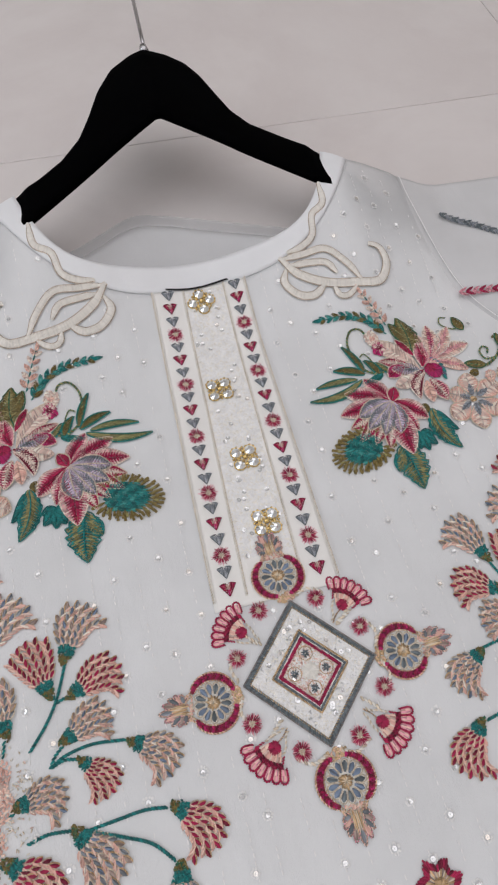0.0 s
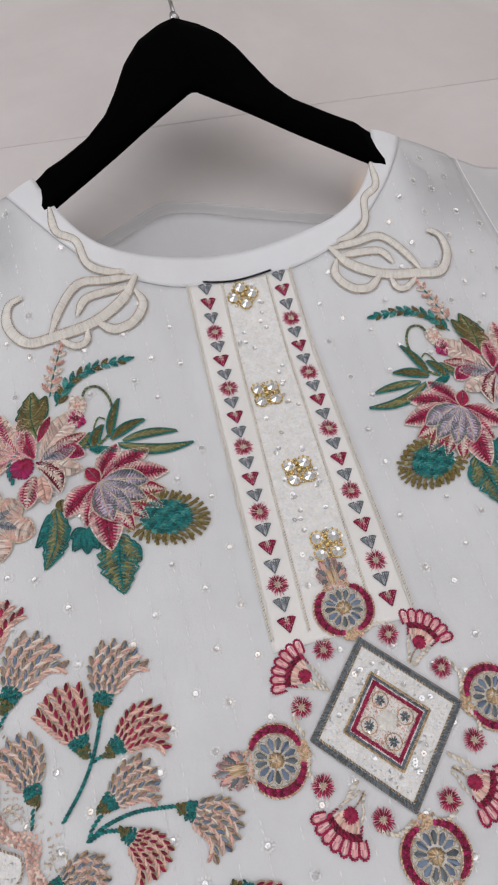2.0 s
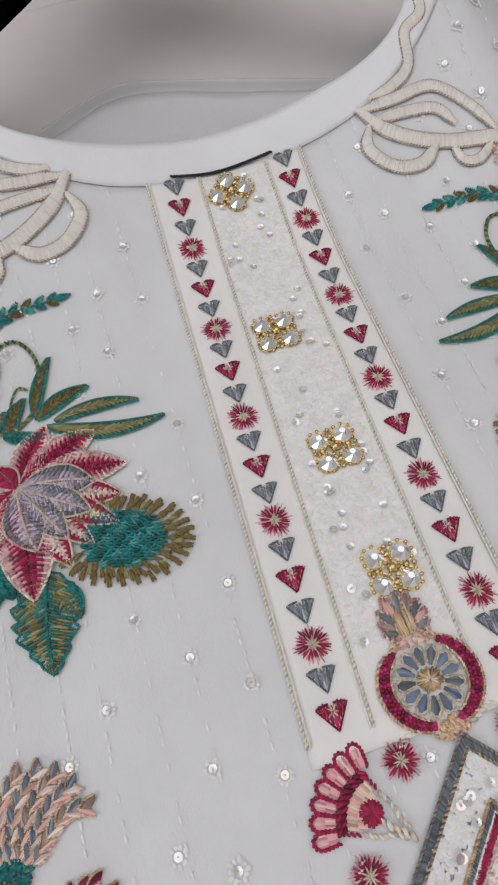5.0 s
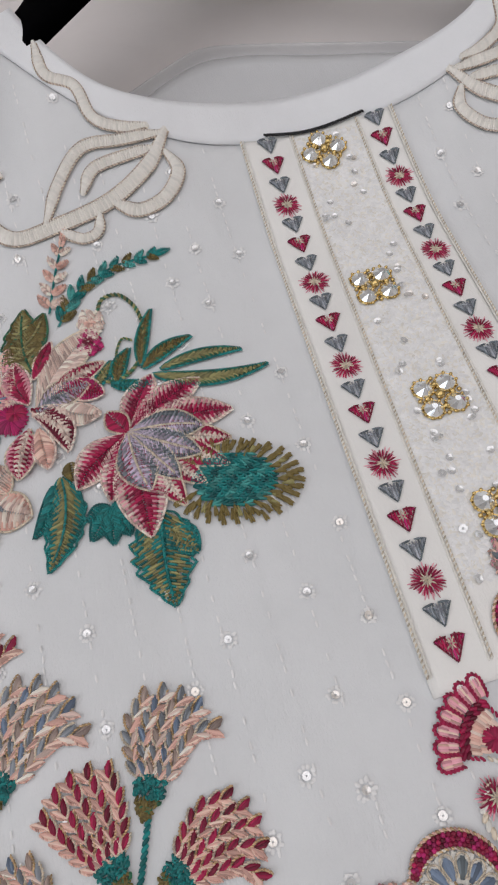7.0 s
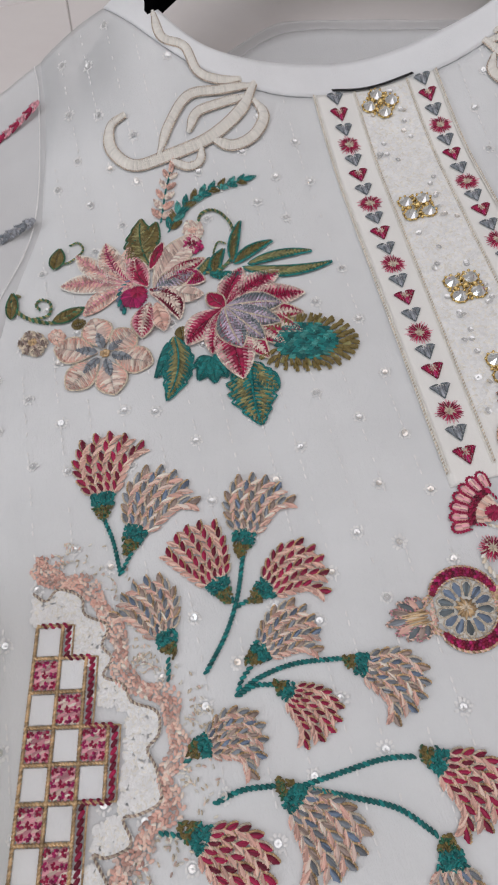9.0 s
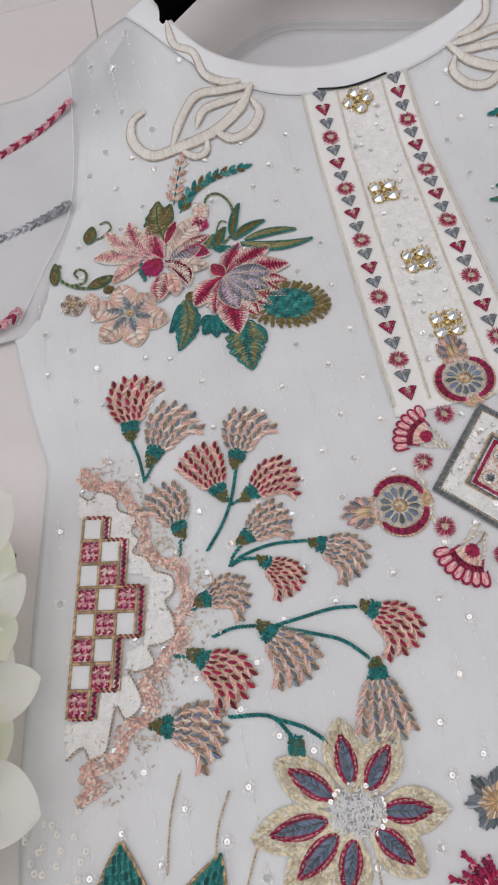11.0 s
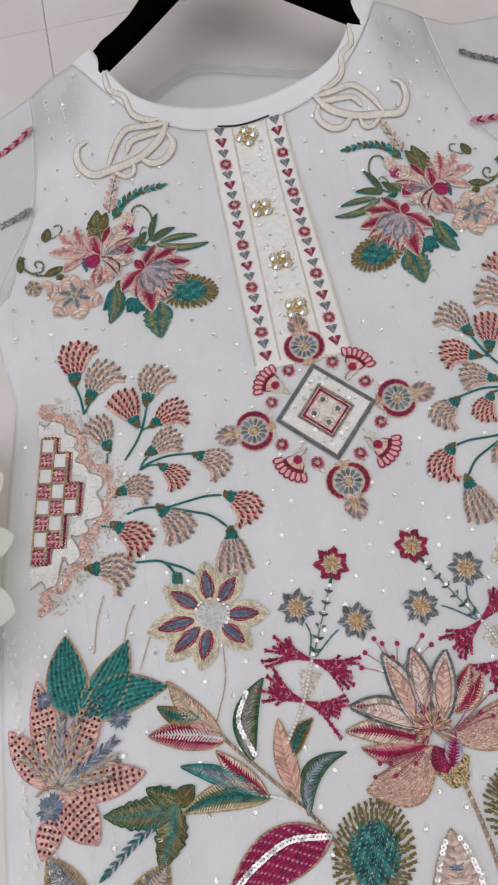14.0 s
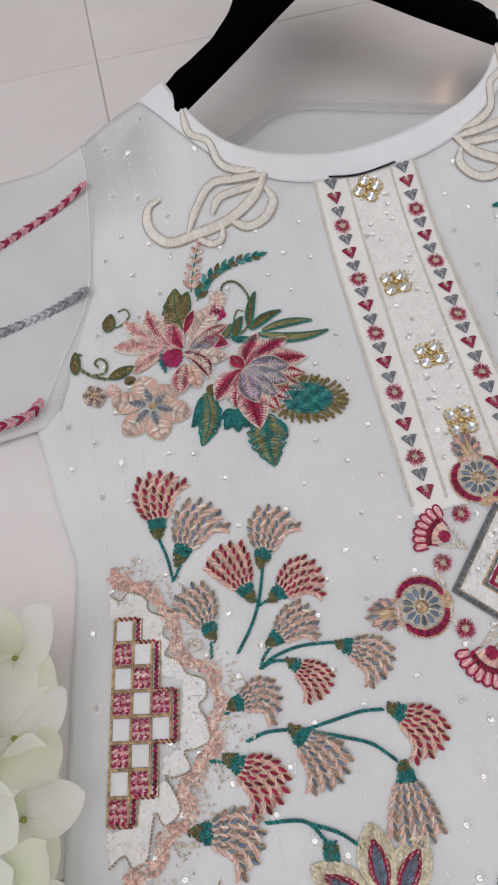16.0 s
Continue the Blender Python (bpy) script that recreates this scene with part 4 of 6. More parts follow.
def spray():
    vine([(-0.1926, -0.0980), (-0.2081, -0.1027), (-0.2221, -0.0962), (-0.2300, -0.0856), (-0.2302, -0.0787), (-0.2259, -0.0784)], 0.0023, GREEN, MOSS)
    vine([(-0.2197, -0.0969), (-0.2118, -0.0969), (-0.2100, -0.0896), (-0.2146, -0.0850), (-0.2179, -0.0880), (-0.2157, -0.0918)], 0.0017, MOSS, GREEN)
    one_leaf((-0.2095, -0.1023), (-0.1920, -0.0981), 0.007, [(0, 1, OLIVE)], edge=GREEN)
    one_leaf((-0.2316, -0.0930), (-0.2300, -0.0755), 0.006, [(0, 1, OLIVE)], edge=GREEN)
    one_leaf((-0.2002, -0.1081), (-0.1920, -0.1074), 0.007, [(0, 1, OLIVE)])
    one_leaf((-0.2057, -0.0662), (-0.2013, -0.0525), 0.008, [(0, 1, OLIVE)], edge=GREEN)
    vine([(-0.2031, -0.0627), (-0.1969, -0.0638), (-0.1890, -0.0576), (-0.1908, -0.0510), (-0.1958, -0.0521)], 0.0013, GREEN, MOSS)
    sprig("coral_sprig", [(-0.1435, -0.0489), (-0.1377, -0.0314), (-0.1305, -0.0161)], 5, 0.0088, [CORAL, PINK], TEAL, 0.5, "coral buds on a teal stem", 0.85)
    sprig("teal_sprig", [(-0.1407, -0.0568), (-0.1300, -0.0419), (-0.1126, -0.0344), (-0.0898, -0.0333)], 10, 0.0088, [TEAL, OLIVE, LTEAL], TEAL, 0.45, "teal and olive leaf sprig", 0.55)
    one_leaf((-0.1543, -0.0786), (-0.1540, -0.0439), 0.019, [(0, 0.5, MOSS), (0.5, 1, OLIVE)], 0.08, edge=GREEN, rib=GREEN, jag=0.25, label="olive leaf")
    one_leaf((-0.1661, -0.0707), (-0.1457, -0.0482), 0.013, [(0, 1, OLIVE)], -0.1, edge=GREEN, rib=MOSS)
    # pale orchid
    bag = Bag()
    rosette(bag, (-0.1652, -0.0894), 0.004, 12, PINK, 0, 0.3, 0.0009, 0.001)
    orchid = part("orchid", bag, tunic, "pale pink orchid flower")
    for tip, w, bd in (((-0.1759, -0.0555), 0.0135, 0.1), ((-0.1931, -0.0606), 0.012, 0.05), ((-0.2037, -0.0801), 0.013, -0.05), ((-0.1931, -0.1033), 0.010, -0.1), ((-0.1633, -0.0620), 0.009, 0.05)):
        one_leaf((-0.1653, -0.0901), tip, w, [(0, 0.22, MAGENTA if w > 0.0133 else ROSE), (0.22, 0.6, CORAL), (0.6, 1, PINK)], bd, edge=CREAM if w > 0.0115 else CORAL, name="petal", parent=orchid, peak=1.35)
    # crimson iris
    bag = Bag()
    rosette(bag, (-0.1659, -0.0981), 0.0082, 60, MAGENTA, 0, 0.2, 0.0011, 0.0013)
    rosette(bag, (-0.1636, -0.0963), 0.0050, 30, CRIMSON, 0, 0.2, 0.0011, 0.0013, 0.0008)
    rope(bag, [(-0.1663, -0.0865), (-0.1717, -0.0909), (-0.1741, -0.0987), (-0.1716, -0.1075)], 0.0030, BLUE, second=TEAL)
    iris = part("iris", bag, tunic, "crimson and pink iris flower")
    for k, (foot, tip, w, z, bd) in enumerate((((-0.1547, -0.0961), (-0.1231, -0.0608), 0.0150, [(0, 1, PINK)], 0.06), ((-0.1576, -0.0936), (-0.1614, -0.0706), 0.0120, [(0, 0.6, CRIMSON), (0.6, 1, ROSE)], 0.1), ((-0.1545, -0.0822), (-0.1450, -0.0646), 0.0060, [(0, 1, CRIMSON)], 0.0),
                                               ((-0.1490, -0.0930), (-0.1243, -0.0815), 0.0085, [(0, 0.5, PINK), (0.5, 1, CRIMSON)], 0.05), ((-0.1434, -0.0899), (-0.1272, -0.0972), 0.0110, [(0, 0.5, CRIMSON), (0.5, 1, MAGENTA)], 0.05), ((-0.1473, -0.0984), (-0.1300, -0.1065), 0.0100, [(0, 1, PINK)], -0.1),
                                               ((-0.1550, -0.0989), (-0.1323, -0.0910), 0.0125, [(0, 0.35, GREY), (0.35, 0.7, LILAC), (0.7, 1, TAUPE)], 0.08), ((-0.1571, -0.0970), (-0.1429, -0.1106), 0.0085, [(0, 0.5, MAROON), (0.5, 1, PINK)], 0.12), ((-0.1569, -0.0996), (-0.1447, -0.1209), 0.0095, [(0, 0.5, PINK), (0.5, 1, MAROON)], 0.2),
                                               ((-0.1583, -0.1060), (-0.1652, -0.1270), 0.0120, [(0, 0.35, PINK), (0.35, 0.7, CRIMSON), (0.7, 1, ROSE)], -0.06), ((-0.1550, -0.1070), (-0.1533, -0.1260), 0.0085, [(0, 1, CORAL)], 0.0))):
        one_leaf(foot, tip, w, z, bd, edge=PINK if k % 3 else PGOLD, name="petal", parent=iris, peak=1.1, off=0.0003 + 0.00012 * k)
    petal_flower("floret", (-0.1272, -0.0595), [(-0.1206, -0.0591), (-0.1222, -0.0533), (-0.1286, -0.0507), (-0.1331, -0.0569), (-0.1305, -0.0656), (-0.1241, -0.0662)], 0.007, [(0, 1, PINK)], CORAL, "small pale pink floret")
    petal_flower("floret", (-0.1294, -0.0691), [(-0.1238, -0.0665), (-0.1240, -0.0743), (-0.1293, -0.0770), (-0.1345, -0.0728), (-0.1333, -0.0644), (-0.1281, -0.0620)], 0.006, [(0, 1, MAGENTA)], MAROON, "small magenta floret")
    # five-petalled flower and floret
    petal_flower("open_flower", (-0.1852, -0.1303), [(-0.2106, -0.1193), (-0.2066, -0.1459), (-0.1832, -0.1559), (-0.1624, -0.1429), (-0.1684, -0.1205), (-0.1890, -0.1068)], 0.0155, [(0, 0.7, PINK), (0.7, 1, CORAL)], GOLD, "pink and grey open flower with gold centre", PGOLD, inlay=GREY, peak=1.3)
    petal_flower("floret", (-0.2213, -0.1124), [(-0.2133, -0.1163), (-0.2185, -0.1221), (-0.2259, -0.1192), (-0.2295, -0.1101), (-0.2238, -0.1042), (-0.2162, -0.1072)], 0.008, [(0, 0.5, TAUPE), (0.5, 1, PGOLD)], GOLD, "small gold and pink floret")
    petal_flower("floret", (-0.2089, -0.1123), [(-0.2038, -0.1146), (-0.2076, -0.1179), (-0.2126, -0.1142), (-0.2121, -0.1084), (-0.2073, -0.1075)], 0.006, [(0, 1, CORAL)], PINK, "small coral floret")
    # leaves
    vine([(-0.1258, -0.0915), (-0.1162, -0.0903), (-0.1074, -0.0795), (-0.1059, -0.0605), (-0.1118, -0.0485), (-0.1198, -0.0479), (-0.1233, -0.0535)], 0.0018, MOSS, GREEN)
    vine([(-0.1161, -0.0895), (-0.1196, -0.0808), (-0.1156, -0.0717), (-0.1113, -0.0739)], 0.0012, MOSS, GREEN)
    for a, b, w, m, bd in (((-0.1104, -0.0879), (-0.1004, -0.0605), 0.0065, OLIVE, 0.05), ((-0.1099, -0.0898), (-0.0868, -0.0807), 0.0085, OLIVE, 0.08), ((-0.1028, -0.0928), (-0.0683, -0.0942), 0.007, MOSS, 0.06), ((-0.1062, -0.0942), (-0.0600, -0.1043), 0.0085, GREEN, -0.10),
                           ((-0.1214, -0.0929), (-0.1133, -0.0776), 0.008, OLIVE, 0.1), ((-0.1239, -0.0929), (-0.1071, -0.0981), 0.006, TEAL, -0.05), ((-0.1307, -0.0933), (-0.1216, -0.0815), 0.006, GREEN, 0.0)):
        one_leaf(a, b, w * 0.72, [(0, 0.7, MOSS if m is GREEN else m), (0.7, 1, GREEN)], bd, edge=TEAL, ew=0.0012)
    thistle((-0.1038, -0.1460), (-0.0622, -0.1581), 0.031)
    one_leaf((-0.1494, -0.1305), (-0.1591, -0.1667), 0.016, [(0, 0.6, MOSS), (0.6, 1, TEAL)], 0.1, edge=TEAL, rib=TEAL, jag=0.25, label="teal leaf")
    one_leaf((-0.1527, -0.1331), (-0.1627, -0.1522), 0.007, [(0, 1, TEAL)], 0.1, edge=DTEAL)
    one_leaf((-0.1449, -0.1251), (-0.1453, -0.1339), 0.008, [(0, 1, OLIVE)])
    for tip in ((-0.1429, -0.1509), (-0.1425, -0.1593), (-0.1348, -0.1628), (-0.1281, -0.1607), (-0.1278, -0.1511)):
        one_leaf((-0.1335, -0.1480), tip, 0.007, [(0, 1, TEAL)], edge=DTEAL)
    one_leaf((-0.1155, -0.1546), (-0.1183, -0.1908), 0.025, [(0, 0.25, TEAL), (0.25, 0.85, MOSS), (0.85, 1, TEAL)], -0.04, edge=TEAL, rib=TEAL, peak=0.75, jag=0.3, label="large teal-veined leaf")
    one_leaf((-0.1184, -0.1573), (-0.1254, -0.1688), 0.010, [(0, 0.5, MOSS), (0.5, 1, TEAL)], edge=TEAL)
    one_leaf((-0.1141, -0.1619), (-0.1061, -0.1743), 0.011, [(0, 0.5, MOSS), (0.5, 1, TEAL)], edge=TEAL)
    # lotus, back petals first
    bag = Bag()
    rosette(bag, (-0.1210, -0.1181), 0.0035, 14, ROSE, 0, 0.3, 0.0009, 0.001)
    lotus = part("lotus", bag, tunic, "crimson and pink lotus with silver heart")
    for k, (tip, w, z, bd) in enumerate((((-0.1068, -0.0940), 0.013, 0, 0.05), ((-0.0880, -0.1031), 0.014, 0, 0.06), ((-0.0792, -0.1210), 0.015, 0, 0.05), ((-0.0831, -0.1336), 0.012, 1, 0.0), ((-0.0866, -0.1445), 0.011, 1, 0.0), ((-0.0970, -0.1501), 0.010, 1, 0.0), ((-0.1061, -0.1559), 0.011, 1, 0),
                                         ((-0.1440, -0.1379), 0.014, 0, -0.08), ((-0.1328, -0.1461), 0.012, 0, -0.02), ((-0.1210, -0.1640), 0.019, 0, 0.0), ((-0.1279, -0.1071), 0.009, 2, 0.0),
                                         ((-0.0923, -0.1256), 0.0135, 3, 0.06), ((-0.0957, -0.1370), 0.012, 3, 0.0), ((-0.1058, -0.1450), 0.011, 3, 0.0), ((-0.1176, -0.1462), 0.0145, 3, -0.05))):
        zones = ([(0, 0.55, CRIMSON), (0.55, 0.8, ROSE), (0.8, 1, PINK)], [(0, 0.45, PINK), (0.45, 1, CRIMSON)], [(0, 1, CRIMSON)], [(0, 0.5, LILAC), (0.5, 0.8, GREY), (0.8, 1, SLATE)])[z]
        one_leaf((-0.1212, -0.1189), tip, w, zones, bd, edge=PGOLD if z else PINK, name="petal", parent=lotus, peak=1.1, off=0.0003 + 0.00012 * k, rib=PGOLD if z == 3 else None)


# ---- carnation branches ----
def carnation(c, h, red, lean):
    c, h = np.array(c, float), np.array(h, float)
    d = h - c
    L = float(np.hypot(*d))
    d = d / L
    n = V(d[1], -d[0])
    bag = Bag()
    inner = CRIMSON if red else BLUE
    m = math.copysign(1, lean) if lean else 1.0
    for i in range(5):
        u = -1 + 2 * i / 4
        p0 = c + n * u * 0.14 * L + d * 0.14 * L
        p1 = c + d * L * (0.60 - 0.06 * u * u) + n * u * 0.30 * L + n * lean * 0.03 * L
        p2 = c + d * L * (1.04 - 0.16 * u * u - 0.42 * abs(lean) * (1 + m * u)) + n * (u * 0.37 + lean * 0.72) * L
        line = curve([p0, p1, p2], 19)
        rope(bag, line, 0.0009, PGOLD, even=True, base=0.0004, second=GOLD)
        for k in range(6):
            p = line[3 * k]
            t = line[3 * k + 2] - p
            t = t / np.hypot(*t)
            size = L * (0.165 + 0.02 * k / 5)
            tear_mat = (CRIMSON, CRIMSON, MAROON)[(i + k) % 3] if red else (GREY, BLUE, TAUPE, GREY)[(i + 2 * k) % 4]
            pale = CORAL if red or (i + k) % 2 else PINK
            tear(bag, p - t * size * 0.1, p + rot(t, -0.45 * m) * size, size * 0.36, pale, 0.0010, 0.0002, 0.1 * m)
            tear(bag, p + t * size * 0.15, p + rot(t, 0.40 * m) * size * 1.05, size * 0.40, tear_mat, 0.0014, 0.0004, -0.1 * m)
            rope(bag, [p, p + rot(t, 0.75 * m) * size * 0.55, p + rot(t, 0.50 * m) * size * 1.08], 0.0009, GOLD if k % 2 else PGOLD, base=0.0006)
            rope(bag, [p, p + rot(t, -0.78 * m) * size * 0.55, p + rot(t, -0.50 * m) * size * 1.05], 0.0007, CORAL, base=0.0006)
    root = part("carnation", bag, tunic, "crimson and pink carnation head" if red else "grey-blue and pink carnation head")
    bag = Bag()
    w = 0.16 * L
    top = [c + d * 0.13 * L - n * w, c + d * 0.18 * L, c + d * 0.13 * L + n * w, c - d * 0.02 * L + n * w * 0.8, c - d * 0.02 * L - n * w * 0.8]
    boucle(bag, top, TEAL, 0.00075, 0.0020, 0.0006, DTEAL, 0.5)
    low = [c - d * 0.02 * L - n * w * 0.8, c - d * 0.02 * L + n * w * 0.8, c - d * 0.21 * L + n * w * 0.15, c - d * 0.21 * L - n * w * 0.15]
    boucle(bag, low, OLIVE, 0.00075, 0.0020, 0.0006, GREEN, 0.5)
    part("calyx", bag, root, "teal and olive knotted calyx")


def stem(points):
    bag = Bag()
    rope(bag, points, 0.0019, TEAL, second=DTEAL)
    part("stem", bag, tunic, "teal chain-stitched stem")


def branches():
    stem([(-0.1969, -0.2177), (-0.1939, -0.2307), (-0.1927, -0.2460)])
    stem([(-0.1866, -0.2373), (-0.1899, -0.2416), (-0.1927, -0.2460)])
    stem([(-0.1406, -0.2508), (-0.1468, -0.2678), (-0.1543, -0.2812), (-0.1649, -0.2942)])
    stem([(-0.1509, -0.2649), (-0.1487, -0.2678), (-0.1481, -0.2718)])
    stem([(-0.1400, -0.2695), (-0.1449, -0.2702), (-0.1481, -0.2718)])
    stem([(-0.1783, -0.2844), (-0.1794, -0.2935)])
    stem([(-0.1470, -0.2952), (-0.1518, -0.2995), (-0.1548, -0.3051)])
    stem([(-0.1123, -0.3005), (-0.1308, -0.2982), (-0.1460, -0.3004), (-0.1548, -0.3051)])
    stem([(-0.1401, -0.3038), (-0.1476, -0.3026), (-0.1548, -0.3051)])
    stem([(-0.1766, -0.3222), (-0.1779, -0.3232)])
    stem([(-0.1703, -0.3386), (-0.1595, -0.3365), (-0.1473, -0.3378)])
    stem([(-0.1392, -0.3399), (-0.1236, -0.3388), (-0.1080, -0.3379), (-0.0962, -0.3396)])
    stem([(-0.1351, -0.3417), (-0.1202, -0.3480), (-0.1070, -0.3544), (-0.0968, -0.3649)])
    stem([(-0.1916, -0.3429), (-0.1832, -0.3460)])
    stem([(-0.1696, -0.3769), (-0.1502, -0.3806), (-0.1417, -0.3917)])
    stem([(-0.1490, -0.3816), (-0.1351, -0.3890), (-0.1261, -0.3972)])
    carnation((-0.1962, -0.2118), (-0.1925, -0.1755), True, 0.22)
    carnation((-0.1853, -0.2315), (-0.1654, -0.2017), False, 0.25)
    carnation((-0.1393, -0.2447), (-0.1263, -0.2151), False, 0.25)
    carnation((-0.1521, -0.2629), (-0.1619, -0.2336), True, -0.05)
    carnation((-0.1368, -0.2679), (-0.1096, -0.2554), True, 0.25)
    carnation((-0.1774, -0.2790), (-0.1842, -0.2499), False, -0.25)
    carnation((-0.1439, -0.2916), (-0.1194, -0.2794), False, 0.22)
    carnation((-0.1072, -0.3037), (-0.0830, -0.3180), False, 0.28)
    carnation((-0.1367, -0.3063), (-0.1201, -0.3235), True, 0.22)
    carnation((-0.1719, -0.3194), (-0.1464, -0.3163), False, 0.35)
    carnation((-0.0901, -0.3416), (-0.0686, -0.3617), True, 0.3)
    carnation((-0.1432, -0.3410), (-0.1250, -0.3664), False, 0.2)
    carnation((-0.1788, -0.3464), (-0.1547, -0.3667), True, 0.3)
    carnation((-0.0948, -0.3707), (-0.0985, -0.4022), False, 0.0)
    carnation((-0.2016, -0.3743), (-0.1702, -0.3818), False, 0.3)
    bag = Bag()
    boucle(bag, [(-0.1436, -0.3903), (-0.1372, -0.3923), (-0.1381, -0.4013), (-0.1450, -0.3993)], TEAL, 0.0007, 0.0020, 0.0004, OLIVE, 0.5)
    part("bud", bag, tunic, "teal knotted bud")


# ---- chequered panel with its cloud border ----
CH0, CHU = V(-0.2287, -0.2598), V(0.981, -0.186)
CHV = V(-0.186, -0.981)
CELL, ACROSS = 0.0129, 0.0106


def cell(i, j):
    """Corner of the chequer: i cells across, j cells down."""
    return CH0 + CHU * ACROSS * i + CHV * CELL * j


def chequer():
    rows = (1, 2, 2, 3, 3, 2, 2, 1)
    bag = Bag()
    steps = [cell(0, 0)]
    for j, k in enumerate(rows):
        steps += [cell(k + 0.1, j), cell(k + 0.1, j + 1)]
    steps.append(cell(0, 8))
    for a, b in zip(steps[:-1], steps[1:]):
        if np.hypot(*(b - a)) > 1e-4:
            pts = [a + (b - a) * s for s in np.linspace(0, 1, 8)]
            rope(bag, [p + CHU * 0.0015 for p in pts], 0.0023, MAROON, even=True, base=0.0005, second=CRIMSON)
            rope(bag, [p + CHU * 0.0036 for p in pts], 0.0008, GOLD, even=True, base=0.0008)
    for i in range(4):
        lo = [j for j, k in enumerate(rows) if k >= i] if i else list(range(8))
        rope(bag, [cell(i, s) for s in np.linspace(min(lo), max(lo) + 1, 40)], 0.0015, GOLD, even=True, base=0.0006)
    for j in range(9):
        k = max(rows[min(j, 7)], rows[max(0, j - 1)])
        rope(bag, [cell(s, j) for s in np.linspace(0, k, 16)], 0.0015, GOLD, even=True, base=0.0006)
    root = part("chequer_panel", bag, tunic, "stepped chequer of pink and white squares in crimson")
    for j, k in enumerate(rows):
        for i in range(k):
            bag = Bag()
            sq = [cell(i + 0.08, j + 0.08), cell(i + 0.92, j + 0.08), cell(i + 0.92, j + 0.92), cell(i + 0.08, j + 0.92)]
            if (i + j) % 2:
                satin(bag, sq, 0.2, ROSE, 0.0009, 0.004, second=PINK)
                for q in range(9):
                    c = cell(i + 0.2 + 0.3 * (q % 3), j + 0.2 + 0.3 * (q // 3))
                    rosette(bag, c, 0.0017, 6, CRIMSON if q % 2 == 0 else MAGENTA, 0.2, 0.2, 0.0008, 0.0008, 0.0007, (0.5 * q, 0.5 * q + 4.6))
                part("pink_square", bag, root, "pink square with crimson knots")
            else:
                n = 5
                verts = [(*(sq[0] + (sq[1] - sq[0]) * u / (n - 1) + (sq[3] - sq[0]) * v / (n - 1)), 0.0002 + 0.0008 * (min(u, v, n - 1 - u, n - 1 - v) > 0)) for v in range(n) for u in range(n)]
                bag.put(verts, [(v * n + u, v * n + n + u, v * n + n + u + 1, v * n + u + 1) for v in range(n - 1) for u in range(n - 1)], BAND)
                part("white_square", bag, root, "plain white satin square")


